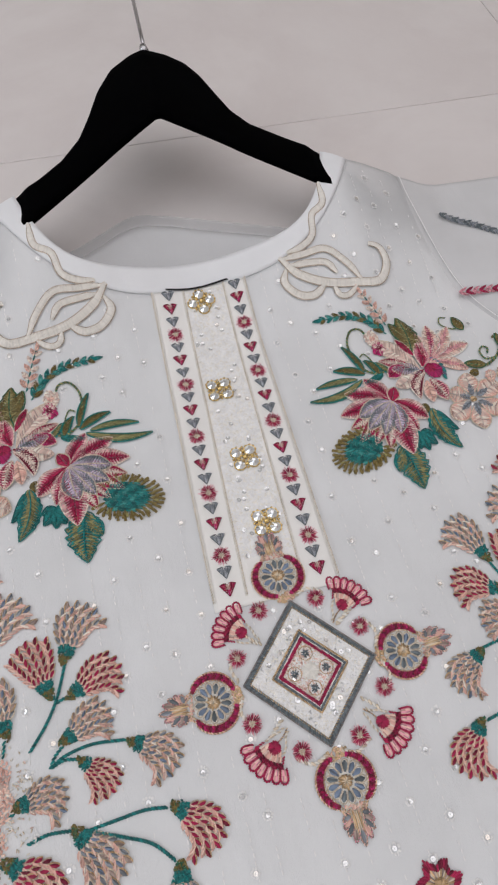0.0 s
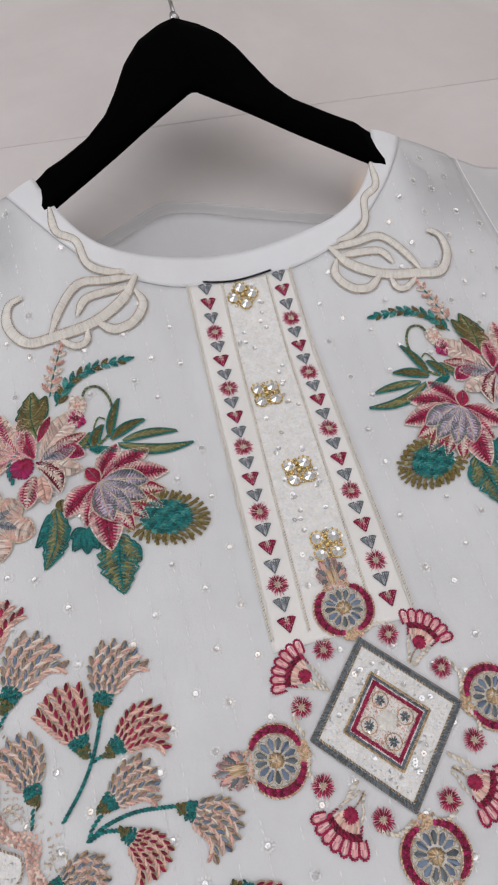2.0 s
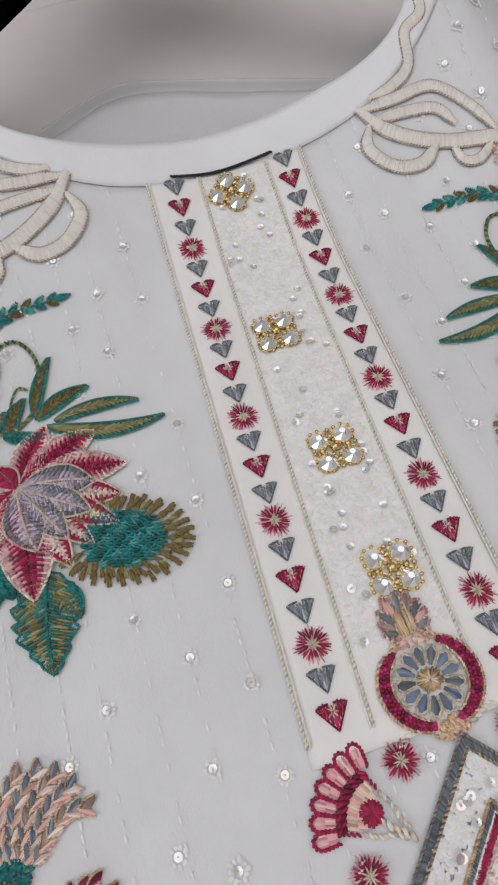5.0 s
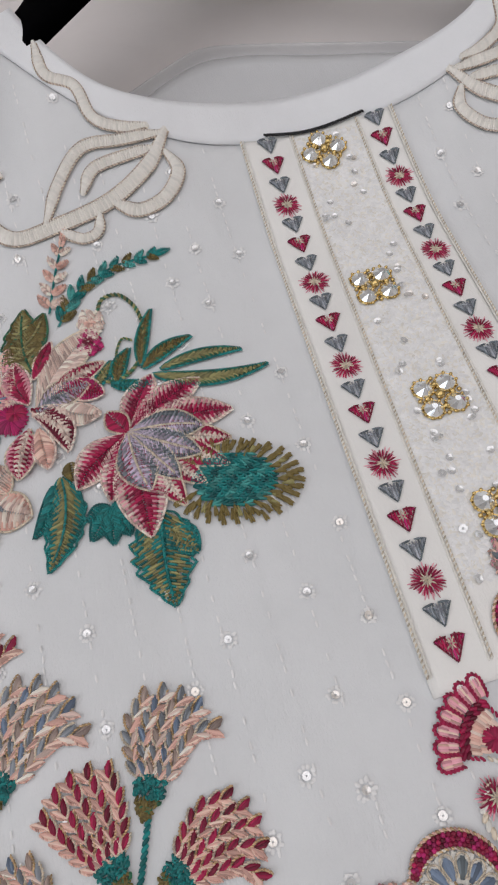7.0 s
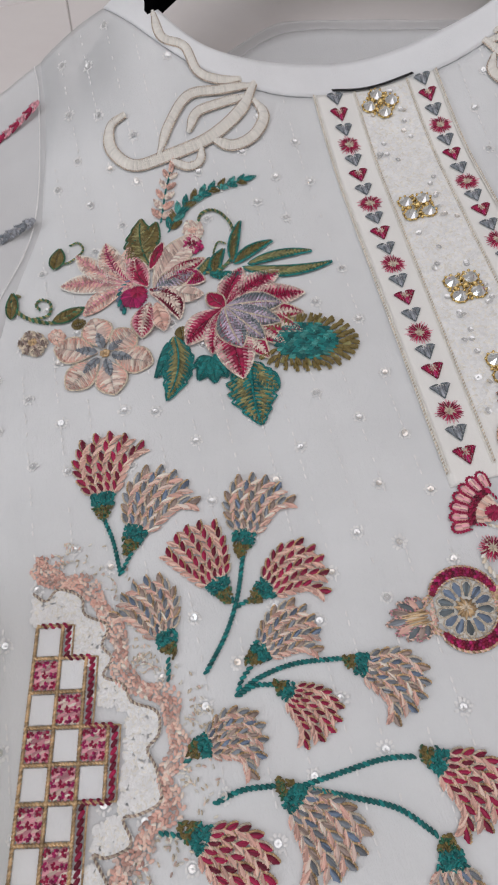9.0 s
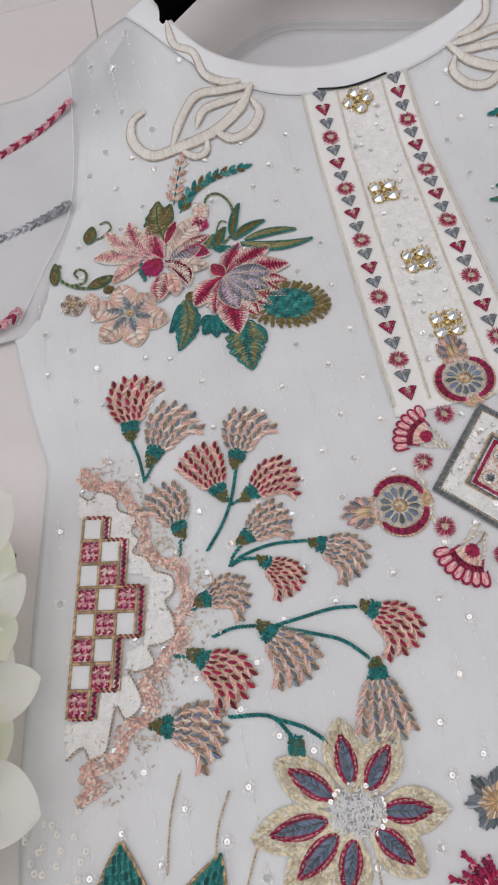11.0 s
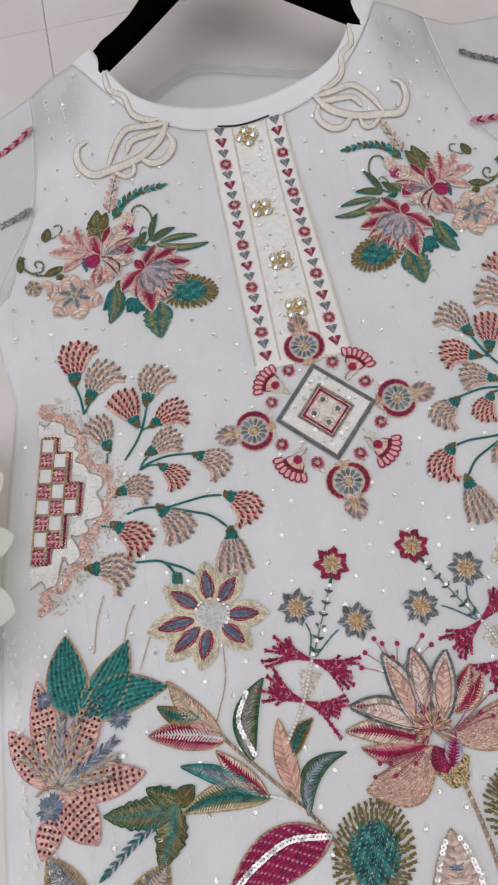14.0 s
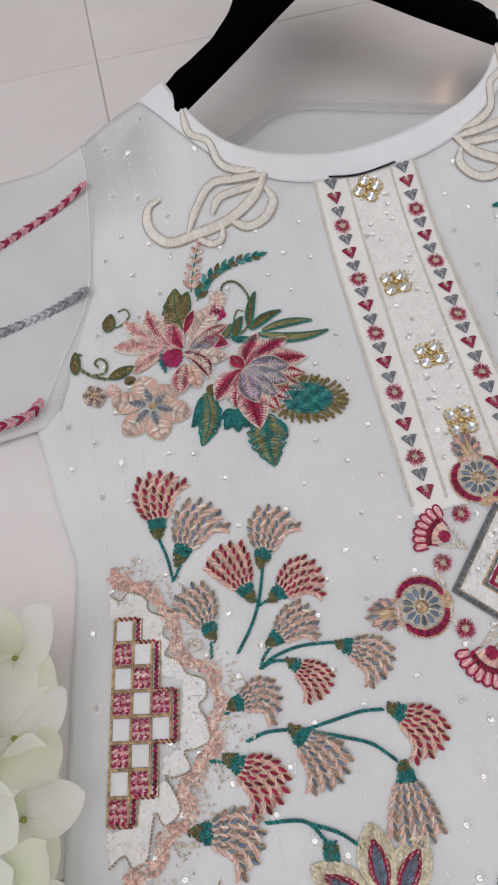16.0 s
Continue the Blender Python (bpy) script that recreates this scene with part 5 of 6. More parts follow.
def cloud():
    coral = curve([(-0.2280, -0.2338), (-0.2193, -0.2428), (-0.2078, -0.2463), (-0.2015, -0.2598), (-0.1962, -0.2740), (-0.1980, -0.2837), (-0.1909, -0.2934), (-0.1806, -0.2989), (-0.1808, -0.3091), (-0.1791, -0.3188), (-0.1868, -0.3257), (-0.1847, -0.3363),
                   (-0.1955, -0.3415), (-0.1982, -0.3490), (-0.2082, -0.3510), (-0.2049, -0.3617), (-0.2086, -0.3686), (-0.2210, -0.3729), (-0.2239, -0.3827), (-0.2345, -0.3847), (-0.2430, -0.3877), (-0.2355, -0.3924), (-0.2473, -0.3997)], 150)
    inner = curve([(-0.2297, -0.2456), (-0.2244, -0.2502), (-0.2191, -0.2462), (-0.2100, -0.2518), (-0.2093, -0.2592), (-0.2006, -0.2659), (-0.2039, -0.2734), (-0.2004, -0.2793), (-0.2047, -0.2852), (-0.1973, -0.2900), (-0.1948, -0.2973), (-0.1858, -0.3031), (-0.1863, -0.3113), (-0.1915, -0.3153), (-0.1891, -0.3222),
                   (-0.1889, -0.3331), (-0.1980, -0.3359), (-0.2035, -0.3358), (-0.2015, -0.3445), (-0.2109, -0.3466), (-0.2153, -0.3445), (-0.2113, -0.3550), (-0.2110, -0.3629), (-0.2194, -0.3672), (-0.2229, -0.3602), (-0.2268, -0.3696), (-0.2302, -0.3793), (-0.2381, -0.3820), (-0.2411, -0.3754), (-0.2497, -0.3794)], 130)
    step = [(-0.2487, -0.3642), (-0.2323, -0.3638), (-0.2281, -0.3491), (-0.2171, -0.3479), (-0.2138, -0.3361), (-0.2050, -0.3343), (-0.1968, -0.3008), (-0.2078, -0.2951), (-0.2073, -0.2814), (-0.2170, -0.2778), (-0.2172, -0.2631), (-0.2312, -0.2584)]
    white = [tuple(p) for p in inner] + step
    bag = Bag()
    boucle(bag, white, WHITE, 0.0009, 0.0026, 0.0002, CREAM, 0.16)
    part("cloud_lobe", bag, tunic, "ivory looped cloud patch")
    bag = Bag()
    rope(bag, inner, 0.0011, TAUPE, even=True, base=0.0006, second=PGOLD)
    part("cloud_outline", bag, tunic, "wavy taupe outline thread")
    bag = Bag()
    for i in range(len(coral) - 1):
        d = coral[i + 1] - coral[i]
        d = d / np.hypot(*d)
        n = V(-d[1], d[0])
        wide = 0.0030 * (1 + 0.25 * math.sin(0.5 * i))
        for q in range(5):
            p = coral[i] + n * wide * (-1 + 0.5 * q) + d * random.uniform(-0.0006, 0.0006)
            u = rot(d, 0.7 if q % 2 else -0.5) * 0.0011
            strand(bag, p - u, p + u, 0.0013, 0.0008, CORAL if random.random() < 0.75 else PINK, 0.0003)
    for k in range(60):
        p = np.array((-0.2213, -0.2389)) + V(random.uniform(-0.0065, 0.0065), random.uniform(-0.004, 0.008))
        strand(bag, p, p + V(random.uniform(-0.002, 0.002), 0.0015), 0.0009, 0.0008, CORAL, 0.0003)
    part("coral_scallop", bag, tunic, "coral stitched scallop band")
    bag = Bag()
    for i in range(2, len(coral) - 10):
        d = coral[i + 1] - coral[i]
        d = d / np.hypot(*d)
        n = V(-d[1], d[0])
        for k in range(2):
            far = 0.0052 + 0.0042 * abs(math.sin(0.42 * i + 1.3 * k)) ** 0.6 + 0.0045 * k * (1 + math.sin(0.11 * i))
            p = coral[i] + n * far
            u = rot(d, math.cos(0.42 * i + 1.3 * k)) * 0.0009
            strand(bag, p - u, p + u, 0.0008, 0.0007, (PGOLD, PINK, CREAM)[(i + k) % 3], 0.0003)
    for k in range(200):
        i = random.randrange(4, len(coral) - 16)
        d = coral[i + 1] - coral[i]
        n = V(-d[1], d[0]) / np.hypot(*d)
        p = coral[i] + n * random.uniform(0.004, 0.013)
        u = rot(V(0.0008, 0), random.uniform(0, 6.3))
        strand(bag, p - u, p + u, 0.0007, 0.0006, PGOLD if k % 3 else CREAM, 0.0001)
    part("cloud_tracery", bag, tunic, "pale gold dotted tracery")


def side_motifs():
    neck_scrolls()
    spray()
    branches()
    chequer()
    cloud()


side_motifs()
MIRROR[:] = [-0.955, 0.0, -0.003]
side_motifs()
MIRROR[:] = [1.0, 0.0, 0.0]


# ---- lower front ----
def star(c, r, mats):
    """A ragged seven-pointed star: gold heart, coloured zigzag rim."""
    bag = Bag()
    c = np.array(c, float)
    for i in range(7):
        t = 2 * math.pi * i / 7 + 0.3
        for k in range(-3, 4):
            reach = r * (1.04 - 0.085 * abs(k))
            u = t + 0.14 * k
            strand(bag, c + rot(V(reach * 0.30, 0), u), c + rot(V(reach * 0.70, 0), u), 0.0014, 0.0010, (PGOLD, GOLD, TAUPE)[(i + k) % 3], 0.0003)
            strand(bag, c + rot(V(reach * 0.60, 0), u + 0.03), c + rot(V(reach * random.uniform(0.98, 1.12), 0), u - 0.03 * k), 0.0016, 0.0013, mats if (k + i) % 4 else (MAROON if mats is CRIMSON else SILVER), 0.0004)
    rosette(bag, c, r * 0.5, 26, GOLD, 0.0, 0.5, 0.0009, 0.0012, 0.0008)
    part("star_floret", bag, tunic, "small ragged star floret with gold heart")


def tassel(c, t):
    """A brush of crimson fronds that opens towards t."""
    bag = Bag()
    c, t = np.array(c, float), np.array(t, float)
    d = (t - c) * 1.02
    for i in range(9):
        a = -0.46 + 0.92 * i / 8
        e = c + rot(d, a) * random.uniform(0.62, 1.12)
        m = c + rot(d, a * 0.55) * 0.45
        line = curve([c + d * 0.02, m, e], 14)
        rope(bag, line, 0.0021, CRIMSON if i % 3 else MAGENTA, even=True, second=MAROON if i % 2 else CRIMSON)
        for k in range(5, 14, 2):
            u = line[k] - line[k - 1]
            for s in (1, -1):
                strand(bag, line[k - 1], line[k - 1] + rot(u, s * 0.6) * 1.1, 0.0010, 0.0012, (CRIMSON, ROSE, MAGENTA)[(k + i) % 3], 0.0007)
    part("tassel_flower", bag, tunic, "crimson brush-like tassel flower")


def star_bunch():
    star((-0.0270, -0.4109), 0.0125, CRIMSON)
    star((-0.0598, -0.4359), 0.0125, SLATE)
    star((-0.0204, -0.4545), 0.0125, SLATE)
    sprig("leafy_stem", [(-0.0566, -0.4719), (-0.0456, -0.4508), (-0.0309, -0.4226)], 6, 0.0055, [GREEN, SLATE], GREY, 0.4, "stem with small green leaves", 1.1)
    vine([(-0.0587, -0.4702), (-0.0546, -0.4570), (-0.0562, -0.4476)], 0.0012, BLUE, TEAL, "stalk")
    vine([(-0.0550, -0.4722), (-0.0420, -0.4619), (-0.0346, -0.4574)], 0.0012, BLUE, TEAL, "stalk")
    bag = Bag()
    for p in curve([(-0.0566, -0.4700), (-0.0456, -0.4508), (-0.0325, -0.4260)], 6):
        disc(bag, p, 0.0014, 0.0012, SEQUIN, 8, random.gauss(0, 0.3), random.uniform(0, 6.3), 0.25, 0.001)
    tagged(part("sequin_row", bag, tunic, "row of clear sequins on a stem", True), kind="stuff")
    tassel((-0.0582, -0.4735), (-0.0856, -0.4573))
    tassel((-0.0582, -0.4735), (-0.0312, -0.4886))
    tassel((-0.0697, -0.4990), (-0.0953, -0.4829))
    tassel((-0.0697, -0.4990), (-0.0436, -0.5142))
    bag = Bag()
    for p in curve([(-0.0584, -0.4742), (-0.0704, -0.4988), (-0.0870, -0.5214)], 22):
        bead(bag, p, 0.0014, PEARL, 0.0002, 6)
    boucle(bag, [(-0.0688, -0.4779), (-0.0536, -0.4832), (-0.0654, -0.4980), (-0.0712, -0.4967)], PGOLD, 0.0012, 0.0018, 0.0002, CREAM)
    part("pearl_stem", bag, tunic, "pearl beaded stem")


def star_flower():
    c = (-0.1209, -0.4278)
    bag = Bag()
    for k in range(260):
        r, t = 0.0125 * random.random() ** 0.5, random.uniform(0, 6.3)
        p = np.array(c) + V(r * math.cos(t), 0.8 * r * math.sin(t))
        u = rot(V(0.0016, 0), random.uniform(0, 6.3))
        strand(bag, p - u, p + u, 0.0008, 0.0016, WHITE, 0.0008, random.uniform(-0.3, 0.3))
    for k in range(16):
        t = random.uniform(-1.0, 3.0)
        disc(bag, np.array(c) + V(0.0125 * math.cos(t), 0.0115 * math.sin(t)), 0.0012, 0.0012, SEQUIN, 7, random.gauss(0, 0.3), random.uniform(0, 6.3), 0.2, 0.0012)
    root = part("daisy", bag, tunic, "cream eight-petalled daisy with blue and crimson inlay")
    for tip in ((-0.1196, -0.3884), (-0.0947, -0.3995), (-0.0807, -0.4345), (-0.0979, -0.4561), (-0.1358, -0.4628), (-0.1587, -0.4513), (-0.1691, -0.4294), (-0.1521, -0.4002)):
        a, b = np.array(c), np.array(tip)
        bag = Bag()
        chain_leaf(bag, a + (b - a) * 0.2, b, 0.0172, STRAW, [STRAW, CREAM, STRAW, PGOLD], peak=1.05, gap=0.0021, step=0.0023, edge=STRAW, ew=0.0016)
        p = part("petal", bag, root)
        bag = Bag()
        leaf(bag, a + (b - a) * 0.28, a + (b - a) * 0.83, 0.0088, [(0, 1, CRIMSON)], edge=CRIMSON, off=0.0010)
        leaf(bag, a + (b - a) * 0.30, a + (b - a) * 0.79, 0.0056, [(0, 1, BLUE)], off=0.0018, rib=SLATE)
        part("inlay", bag, p)


def dotted_flower():
    c = (-0.2446, -0.5169)
    bag = Bag()
    rosette(bag, (-0.2504, -0.5274), 0.0105, 46, BLUE, 0.2, 0.4, 0.0014, 0.0010, 0.0008)
    rosette(bag, (-0.2521, -0.5291), 0.0060, 16, SILVER, 0, 0.4, 0.0010, 0.0014, 0.0016)
    for k in range(3):
        rope(bag, [(-0.2594, -0.5186), (-0.2536, -0.5149), (-0.2444, -0.5155), (-0.2365, -0.5207)], 0.0022 - 0.0004 * k, GOLD if k % 2 == 0 else TAUPE, base=0.0012 + 0.0004 * k)
    root = part("dotted_flower", bag, tunic, "pink flower with rows of crimson knots")
    for foot, tip, w in (((-0.2468, -0.5164), (-0.2519, -0.4453), 0.0195), ((-0.2507, -0.5163), (-0.2748, -0.4737), 0.0185), ((-0.2438, -0.5170), (-0.2084, -0.4627), 0.0215), ((-0.2418, -0.5196), (-0.1850, -0.5191), 0.0215), ((-0.2433, -0.5192), (-0.2218, -0.5549), 0.0250), ((-0.2484, -0.5305), (-0.2596, -0.5568), 0.0165)):
        a, b = np.array(foot), np.array(tip)
        bag = Bag()
        leaf(bag, a, b, w, [(0, 1, CORAL)], edge=ROSE, peak=0.95, hgt=0.0008)
        mid, n, L, half = leaf_shape(a, b, w, 0.0, 0.95)
        for i in range(int(L / 0.0042)):
            for j in range(-4, 5):
                s = (i + 0.5) * 0.0042 / L
                if s > 0.22 and abs(j) * 0.0033 < half(s) - 0.0008:
                    bead(bag, mid(s) + n * 0.0033 * j, 0.00115, MAROON, 0.0006, 6, 0.7)
        part("petal", bag, root)
    for tip, blue in (((-0.2480, -0.4773), 0), ((-0.2367, -0.4693), 0), ((-0.2245, -0.4743), 0), ((-0.2194, -0.4909), 0), ((-0.2017, -0.5056), 0), ((-0.2071, -0.5158), 0), ((-0.2600, -0.4850), 0), ((-0.2669, -0.4915), 0), ((-0.2017, -0.4947), 1), ((-0.2364, -0.4732), 1)):
        bag = Bag()
        a, b = np.array(c), np.array(tip)
        for i in range(17):
            p = a + (b - a) * (0.10 + 0.86 * i / 17)
            for q in (0.5, -0.5):
                e = p + rot(b - a, q + random.uniform(-0.15, 0.15)) * 0.14
                strand(bag, p, e, 0.0015, 0.0015, (BLUE, SILVER)[i % 2] if blue else (SILVER, PGOLD, GOLD, TAUPE)[(i + (q > 0)) % 4], 0.0012)
        rope(bag, [a, (a + b) / 2, b], 0.0011, BLUE if blue else GOLD, base=0.0014, second=SILVER)
        part("feather", bag, root, "blue feather stitch" if blue else "silver and gold feather stitch")
    for p, r in (((-0.2476, -0.4586), 0.0078), ((-0.1974, -0.4817), 0.0085)):
        bag = Bag()
        rosette(bag, p, r, 30, BLUE, 0, 0.4, 0.0011, 0.0014, 0.0010)
        rosette(bag, p, r * 0.5, 9, LILAC, 0, 0.4, 0.0010, 0.0012, 0.0016)
        part("blue_tuft", bag, root)


def lower_branch():
    for a, b, w, bd in (((-0.2270, -0.4752), (-0.2282, -0.4180), 0.0285, 0.06), ((-0.2217, -0.4775), (-0.1842, -0.4320), 0.0270, -0.05), ((-0.2210, -0.4728), (-0.1622, -0.4683), 0.0260, 0.07)):
        bag = Bag()
        chain_leaf(bag, a, b, w, LTEAL, [TEAL, DTEAL, TEAL], bd, peak=0.72, gap=0.0034, step=0.0036, edge=GOLD, ew=0.0015)
        part("tulip_petal", bag, tunic, "teal chain-stitched tulip petal edged with gold")
    for pts in (((-0.2094, -0.4350), (-0.2047, -0.4146), (-0.1972, -0.3958)), ((-0.1869, -0.4332), (-0.1825, -0.4196), (-0.1756, -0.4077)), ((-0.1785, -0.4533), (-0.1720, -0.4406), (-0.1661, -0.4296)), ((-0.1170, -0.4469), (-0.1206, -0.4741), (-0.1318, -0.4986))):
        vine(pts, 0.0009, GOLD, PGOLD, "gold_line")
    vine([(-0.0573, -0.6338), (-0.0667, -0.5969), (-0.0786, -0.5717), (-0.1063, -0.5372), (-0.1310, -0.5070), (-0.1438, -0.4845), (-0.1619, -0.4657)], 0.0024, GOLD, TAUPE, "branch")
    vine([(-0.0850, -0.5635), (-0.0982, -0.5537), (-0.1090, -0.5500)], 0.0020, PEARL, WHITE, "branch")
    for a, b, w, z, bd, e in (((-0.1306, -0.5048), (-0.1602, -0.4653), 0.014, [(0, 0.5, PGOLD), (0.5, 1, CORAL)], 0.08, GOLD), ((-0.1422, -0.4933), (-0.1707, -0.4801), 0.011, [(0, 0.5, TEAL), (0.5, 1, MOSS)], 0.1, OLIVE),
                              ((-0.1277, -0.5107), (-0.1800, -0.4977), 0.019, [(0, 0.25, WHITE), (0.25, 0.75, CRIMSON), (0.75, 1, ROSE)], -0.04, GOLD), ((-0.1128, -0.5271), (-0.0942, -0.4777), 0.016, [(0, 0.3, SILVER), (0.3, 0.7, MOSS), (0.7, 1, GREEN)], 0.16, GREEN),
                              ((-0.1076, -0.5503), (-0.1360, -0.5162), 0.012, [(0, 0.5, CRIMSON), (0.5, 1, PINK)], 0.02, GOLD), ((-0.1126, -0.5485), (-0.1614, -0.5209), 0.011, [(0, 0.4, SILVER), (0.4, 1, LTEAL)], -0.05, TEAL), ((-0.1302, -0.5391), (-0.1449, -0.5234), 0.009, [(0, 1, BLUE)], 0.05, None),
                              ((-0.1055, -0.5515), (-0.1651, -0.5491), 0.017, [(0, 0.4, TEAL), (0.4, 0.75, MOSS), (0.75, 1, STRAW)], -0.1, GOLD), ((-0.0877, -0.5553), (-0.0902, -0.5058), 0.014, [(0, 1, CORAL)], 0.04, GOLD),
                              ((-0.0852, -0.5309), (-0.0667, -0.5102), 0.010, [(0, 0.4, TEAL), (0.4, 1, OLIVE)], 0.12, GOLD), ((-0.0836, -0.5672), (-0.0500, -0.5357), 0.012, [(0, 0.4, SILVER), (0.4, 0.75, TEAL), (0.75, 1, OLIVE)], 0.26, GREEN),
                              ((-0.1659, -0.5427), (-0.2166, -0.5395), 0.020, [(0, 0.2, LTEAL), (0.2, 0.8, MOSS), (0.8, 1, GREEN)], 0.05, GREEN), ((-0.1638, -0.5418), (-0.1863, -0.5292), 0.014, [(0, 0.6, MOSS), (0.6, 1, GREEN)], 0.05, GREEN), ((-0.1680, -0.5433), (-0.1546, -0.5339), 0.012, [(0, 1, OLIVE)], 0.0, GREEN),
                              ((-0.1688, -0.5414), (-0.1846, -0.5774), 0.022, [(0, 0.25, LTEAL), (0.25, 0.8, MOSS), (0.8, 1, OLIVE)], 0.05, GREEN)):
        one_leaf(a, b, w, z, bd, edge=e, pitch=0.0011, jag=0.3 if e is GREEN and w > 0.0125 and bd == 0.05 else 0.0)
    bag = Bag()
    chain_leaf(bag, (-0.0720, -0.5805), (-0.1457, -0.6024), 0.031, MAGENTA, [MAGENTA, CRIMSON, MAGENTA, ROSE], -0.07, gap=0.0019, step=0.0021, edge=GOLD, ew=0.0013)
    part("leaf", bag, tunic, "magenta chain-stitched leaf")
    bag = Bag()
    for p in curve([(-0.0739, -0.5808), (-0.1000, -0.5783), (-0.1248, -0.5880), (-0.1413, -0.5991)], 30):
        disc(bag, p, 0.0021, 0.0012, SEQUIN, 8, random.gauss(0, 0.25), random.uniform(0, 6.3), 0.25, 0.001)
    tagged(part("sequin_rib", bag, tunic, "row of silver sequins along a leaf", True), kind="stuff")
    bag = Bag()
    for p in curve([(-0.1105, -0.5236), (-0.1168, -0.5019), (-0.1080, -0.4847)], 14):
        disc(bag, p, 0.0019, 0.0012, SEQUIN, 8, random.gauss(0, 0.25), random.uniform(0, 6.3), 0.25, 0.001)
    tagged(part("sequin_rib", bag, tunic, "row of silver sequins along a leaf", True), kind="stuff")
    sprig("teal_frond", [(-0.1692, -0.5441), (-0.1951, -0.5565), (-0.2202, -0.5733)], 10, 0.0085, [TEAL, BLUE], SILVER, 0.25, "feathery teal frond", 0.5)
    thistle((-0.0596, -0.6152), (-0.0325, -0.5692), 0.048)
    vine([(-0.0601, -0.6144), (-0.0471, -0.6010), (-0.0320, -0.5876)], 0.0016, SILVER, WHITE, "rib")
    one_leaf((-0.2359, -0.6033), (-0.2560, -0.5545), 0.026, [(0, 0.4, SILVER), (0.4, 0.75, GREY), (0.75, 1, GOLD)], edge=GOLD)
    one_leaf((-0.2102, -0.6086), (-0.1789, -0.5747), 0.026, [(0, 0.4, PINK), (0.4, 0.75, GREY), (0.75, 1, GOLD)], edge=GOLD)
    petal_flower("floret", (-0.1142, -0.6165), [(-0.1124, -0.6083), (-0.1060, -0.6128), (-0.1202, -0.6099), (-0.1060, -0.6207), (-0.1236, -0.6171)], 0.007, [(0, 1, PGOLD)], GOLD, "small gold floret")


def big_lotus():
    bag = Bag()
    rosette(bag, (0.0035, -0.5291), 0.011, 40, GOLD, 0, 0.6, 0.0010, 0.0010, 0.0010)
    root = part("large_lotus", bag, tunic, "large coral lotus with grey-edged petals and stamens")
    for k, (a, b, w, under, loops, bd) in enumerate((((0.0181, -0.5411), (0.0769, -0.5234), 0.025, CORAL, [CORAL, PINK], -0.16), ((0.0076, -0.5445), (-0.0431, -0.5613), 0.026, CORAL, [CORAL, PINK], 0.18))):
        bag = Bag()
        chain_leaf(bag, a, b, w, under, loops, bd, peak=1.0, gap=0.0017, step=0.0022, edge=GOLD, ew=0.0014)
        part("petal", bag, root, "coral petal edged with gold")
    for k, (a, b, w, z, bd, e) in enumerate((((0.0021, -0.5397), (-0.0473, -0.5233), 0.015, [(0, 0.4, CRIMSON), (0.4, 1, PINK)], -0.06, GOLD), ((0.0031, -0.5428), (-0.0397, -0.5356), 0.012, [(0, 0.5, CRIMSON), (0.5, 1, ROSE)], 0.1, GOLD),
                                             ((0.0259, -0.5269), (0.0480, -0.4997), 0.013, [(0, 0.4, PINK), (0.4, 1, CRIMSON)], -0.05, GOLD), ((0.0282, -0.5274), (0.0538, -0.5063), 0.012, [(0, 0.5, CRIMSON), (0.5, 1, CORAL)], -0.08, GOLD),
                                             ((0.0024, -0.5326), (-0.0401, -0.5088), 0.016, [(0, 0.2, CRIMSON), (0.2, 1, PINK)], -0.1, SLATE), ((0.0007, -0.5316), (-0.0092, -0.4799), 0.0155, [(0, 1, PINK)], -0.06, SLATE), ((0.0082, -0.5230), (0.0114, -0.4807), 0.0145, [(0, 1, CORAL)], -0.04, SLATE),
                                             ((0.0185, -0.5326), (0.0343, -0.4873), 0.0165, [(0, 1, PINK)], 0.03, SLATE), ((0.0055, -0.5290), (-0.0011, -0.4964), 0.0105, [(0, 0.4, LILAC), (0.4, 1, MAGENTA)], -0.05, GOLD))):
        one_leaf(a, b, w, z, bd, edge=e, name="petal", parent=root, peak=0.95, off=0.0004 + 0.0001 * k, hgt=0.0009, ew=0.0020 if e is SLATE else 0.0011)
        if e is SLATE:
            one_leaf(a + (np.array(b) - a) * 0.1, a + (np.array(b) - a) * 0.86, w * 0.62, [(0, 1, CORAL if k % 2 else PINK)], bd, edge=TAUPE, name="inlay", parent=root, peak=0.95, off=0.0010 + 0.0001 * k, hgt=0.0007)
    bag = Bag()
    for k in range(240):
        t = random.uniform(-1.0, 4.1)
        p = np.array((0.0099, -0.5336)) + rot(V(random.uniform(0.000, 0.011), 0), t)
        strand(bag, p, p + rot(V(random.uniform(0.002, 0.006), 0), t + random.uniform(-0.2, 0.2)), 0.0010, 0.0013, (GOLD, TAUPE, CORAL, GOLD, MAGENTA)[k % 5], 0.0022)
    part("heart", bag, root, "gold and pink stitched heart")
    for tip in ((-0.0255, -0.4860), (-0.0206, -0.4768), (-0.0118, -0.4691), (-0.0072, -0.4734), (0.0030, -0.4757), (-0.0027, -0.4840), (0.0217, -0.4743), (0.0261, -0.4817)):
        bag = Bag()
        a, b = V(*(-0.0043, -0.4981)), np.array(tip)
        rope(bag, [a, (a + b) / 2 + V(0.001, 0.001), b], 0.0008, ROSE, second=GOLD)
        bead(bag, b, 0.0019, CRIMSON, 0.0003, 6, 0.6)
        part("stamen", bag, root, "crimson-tipped stamen")
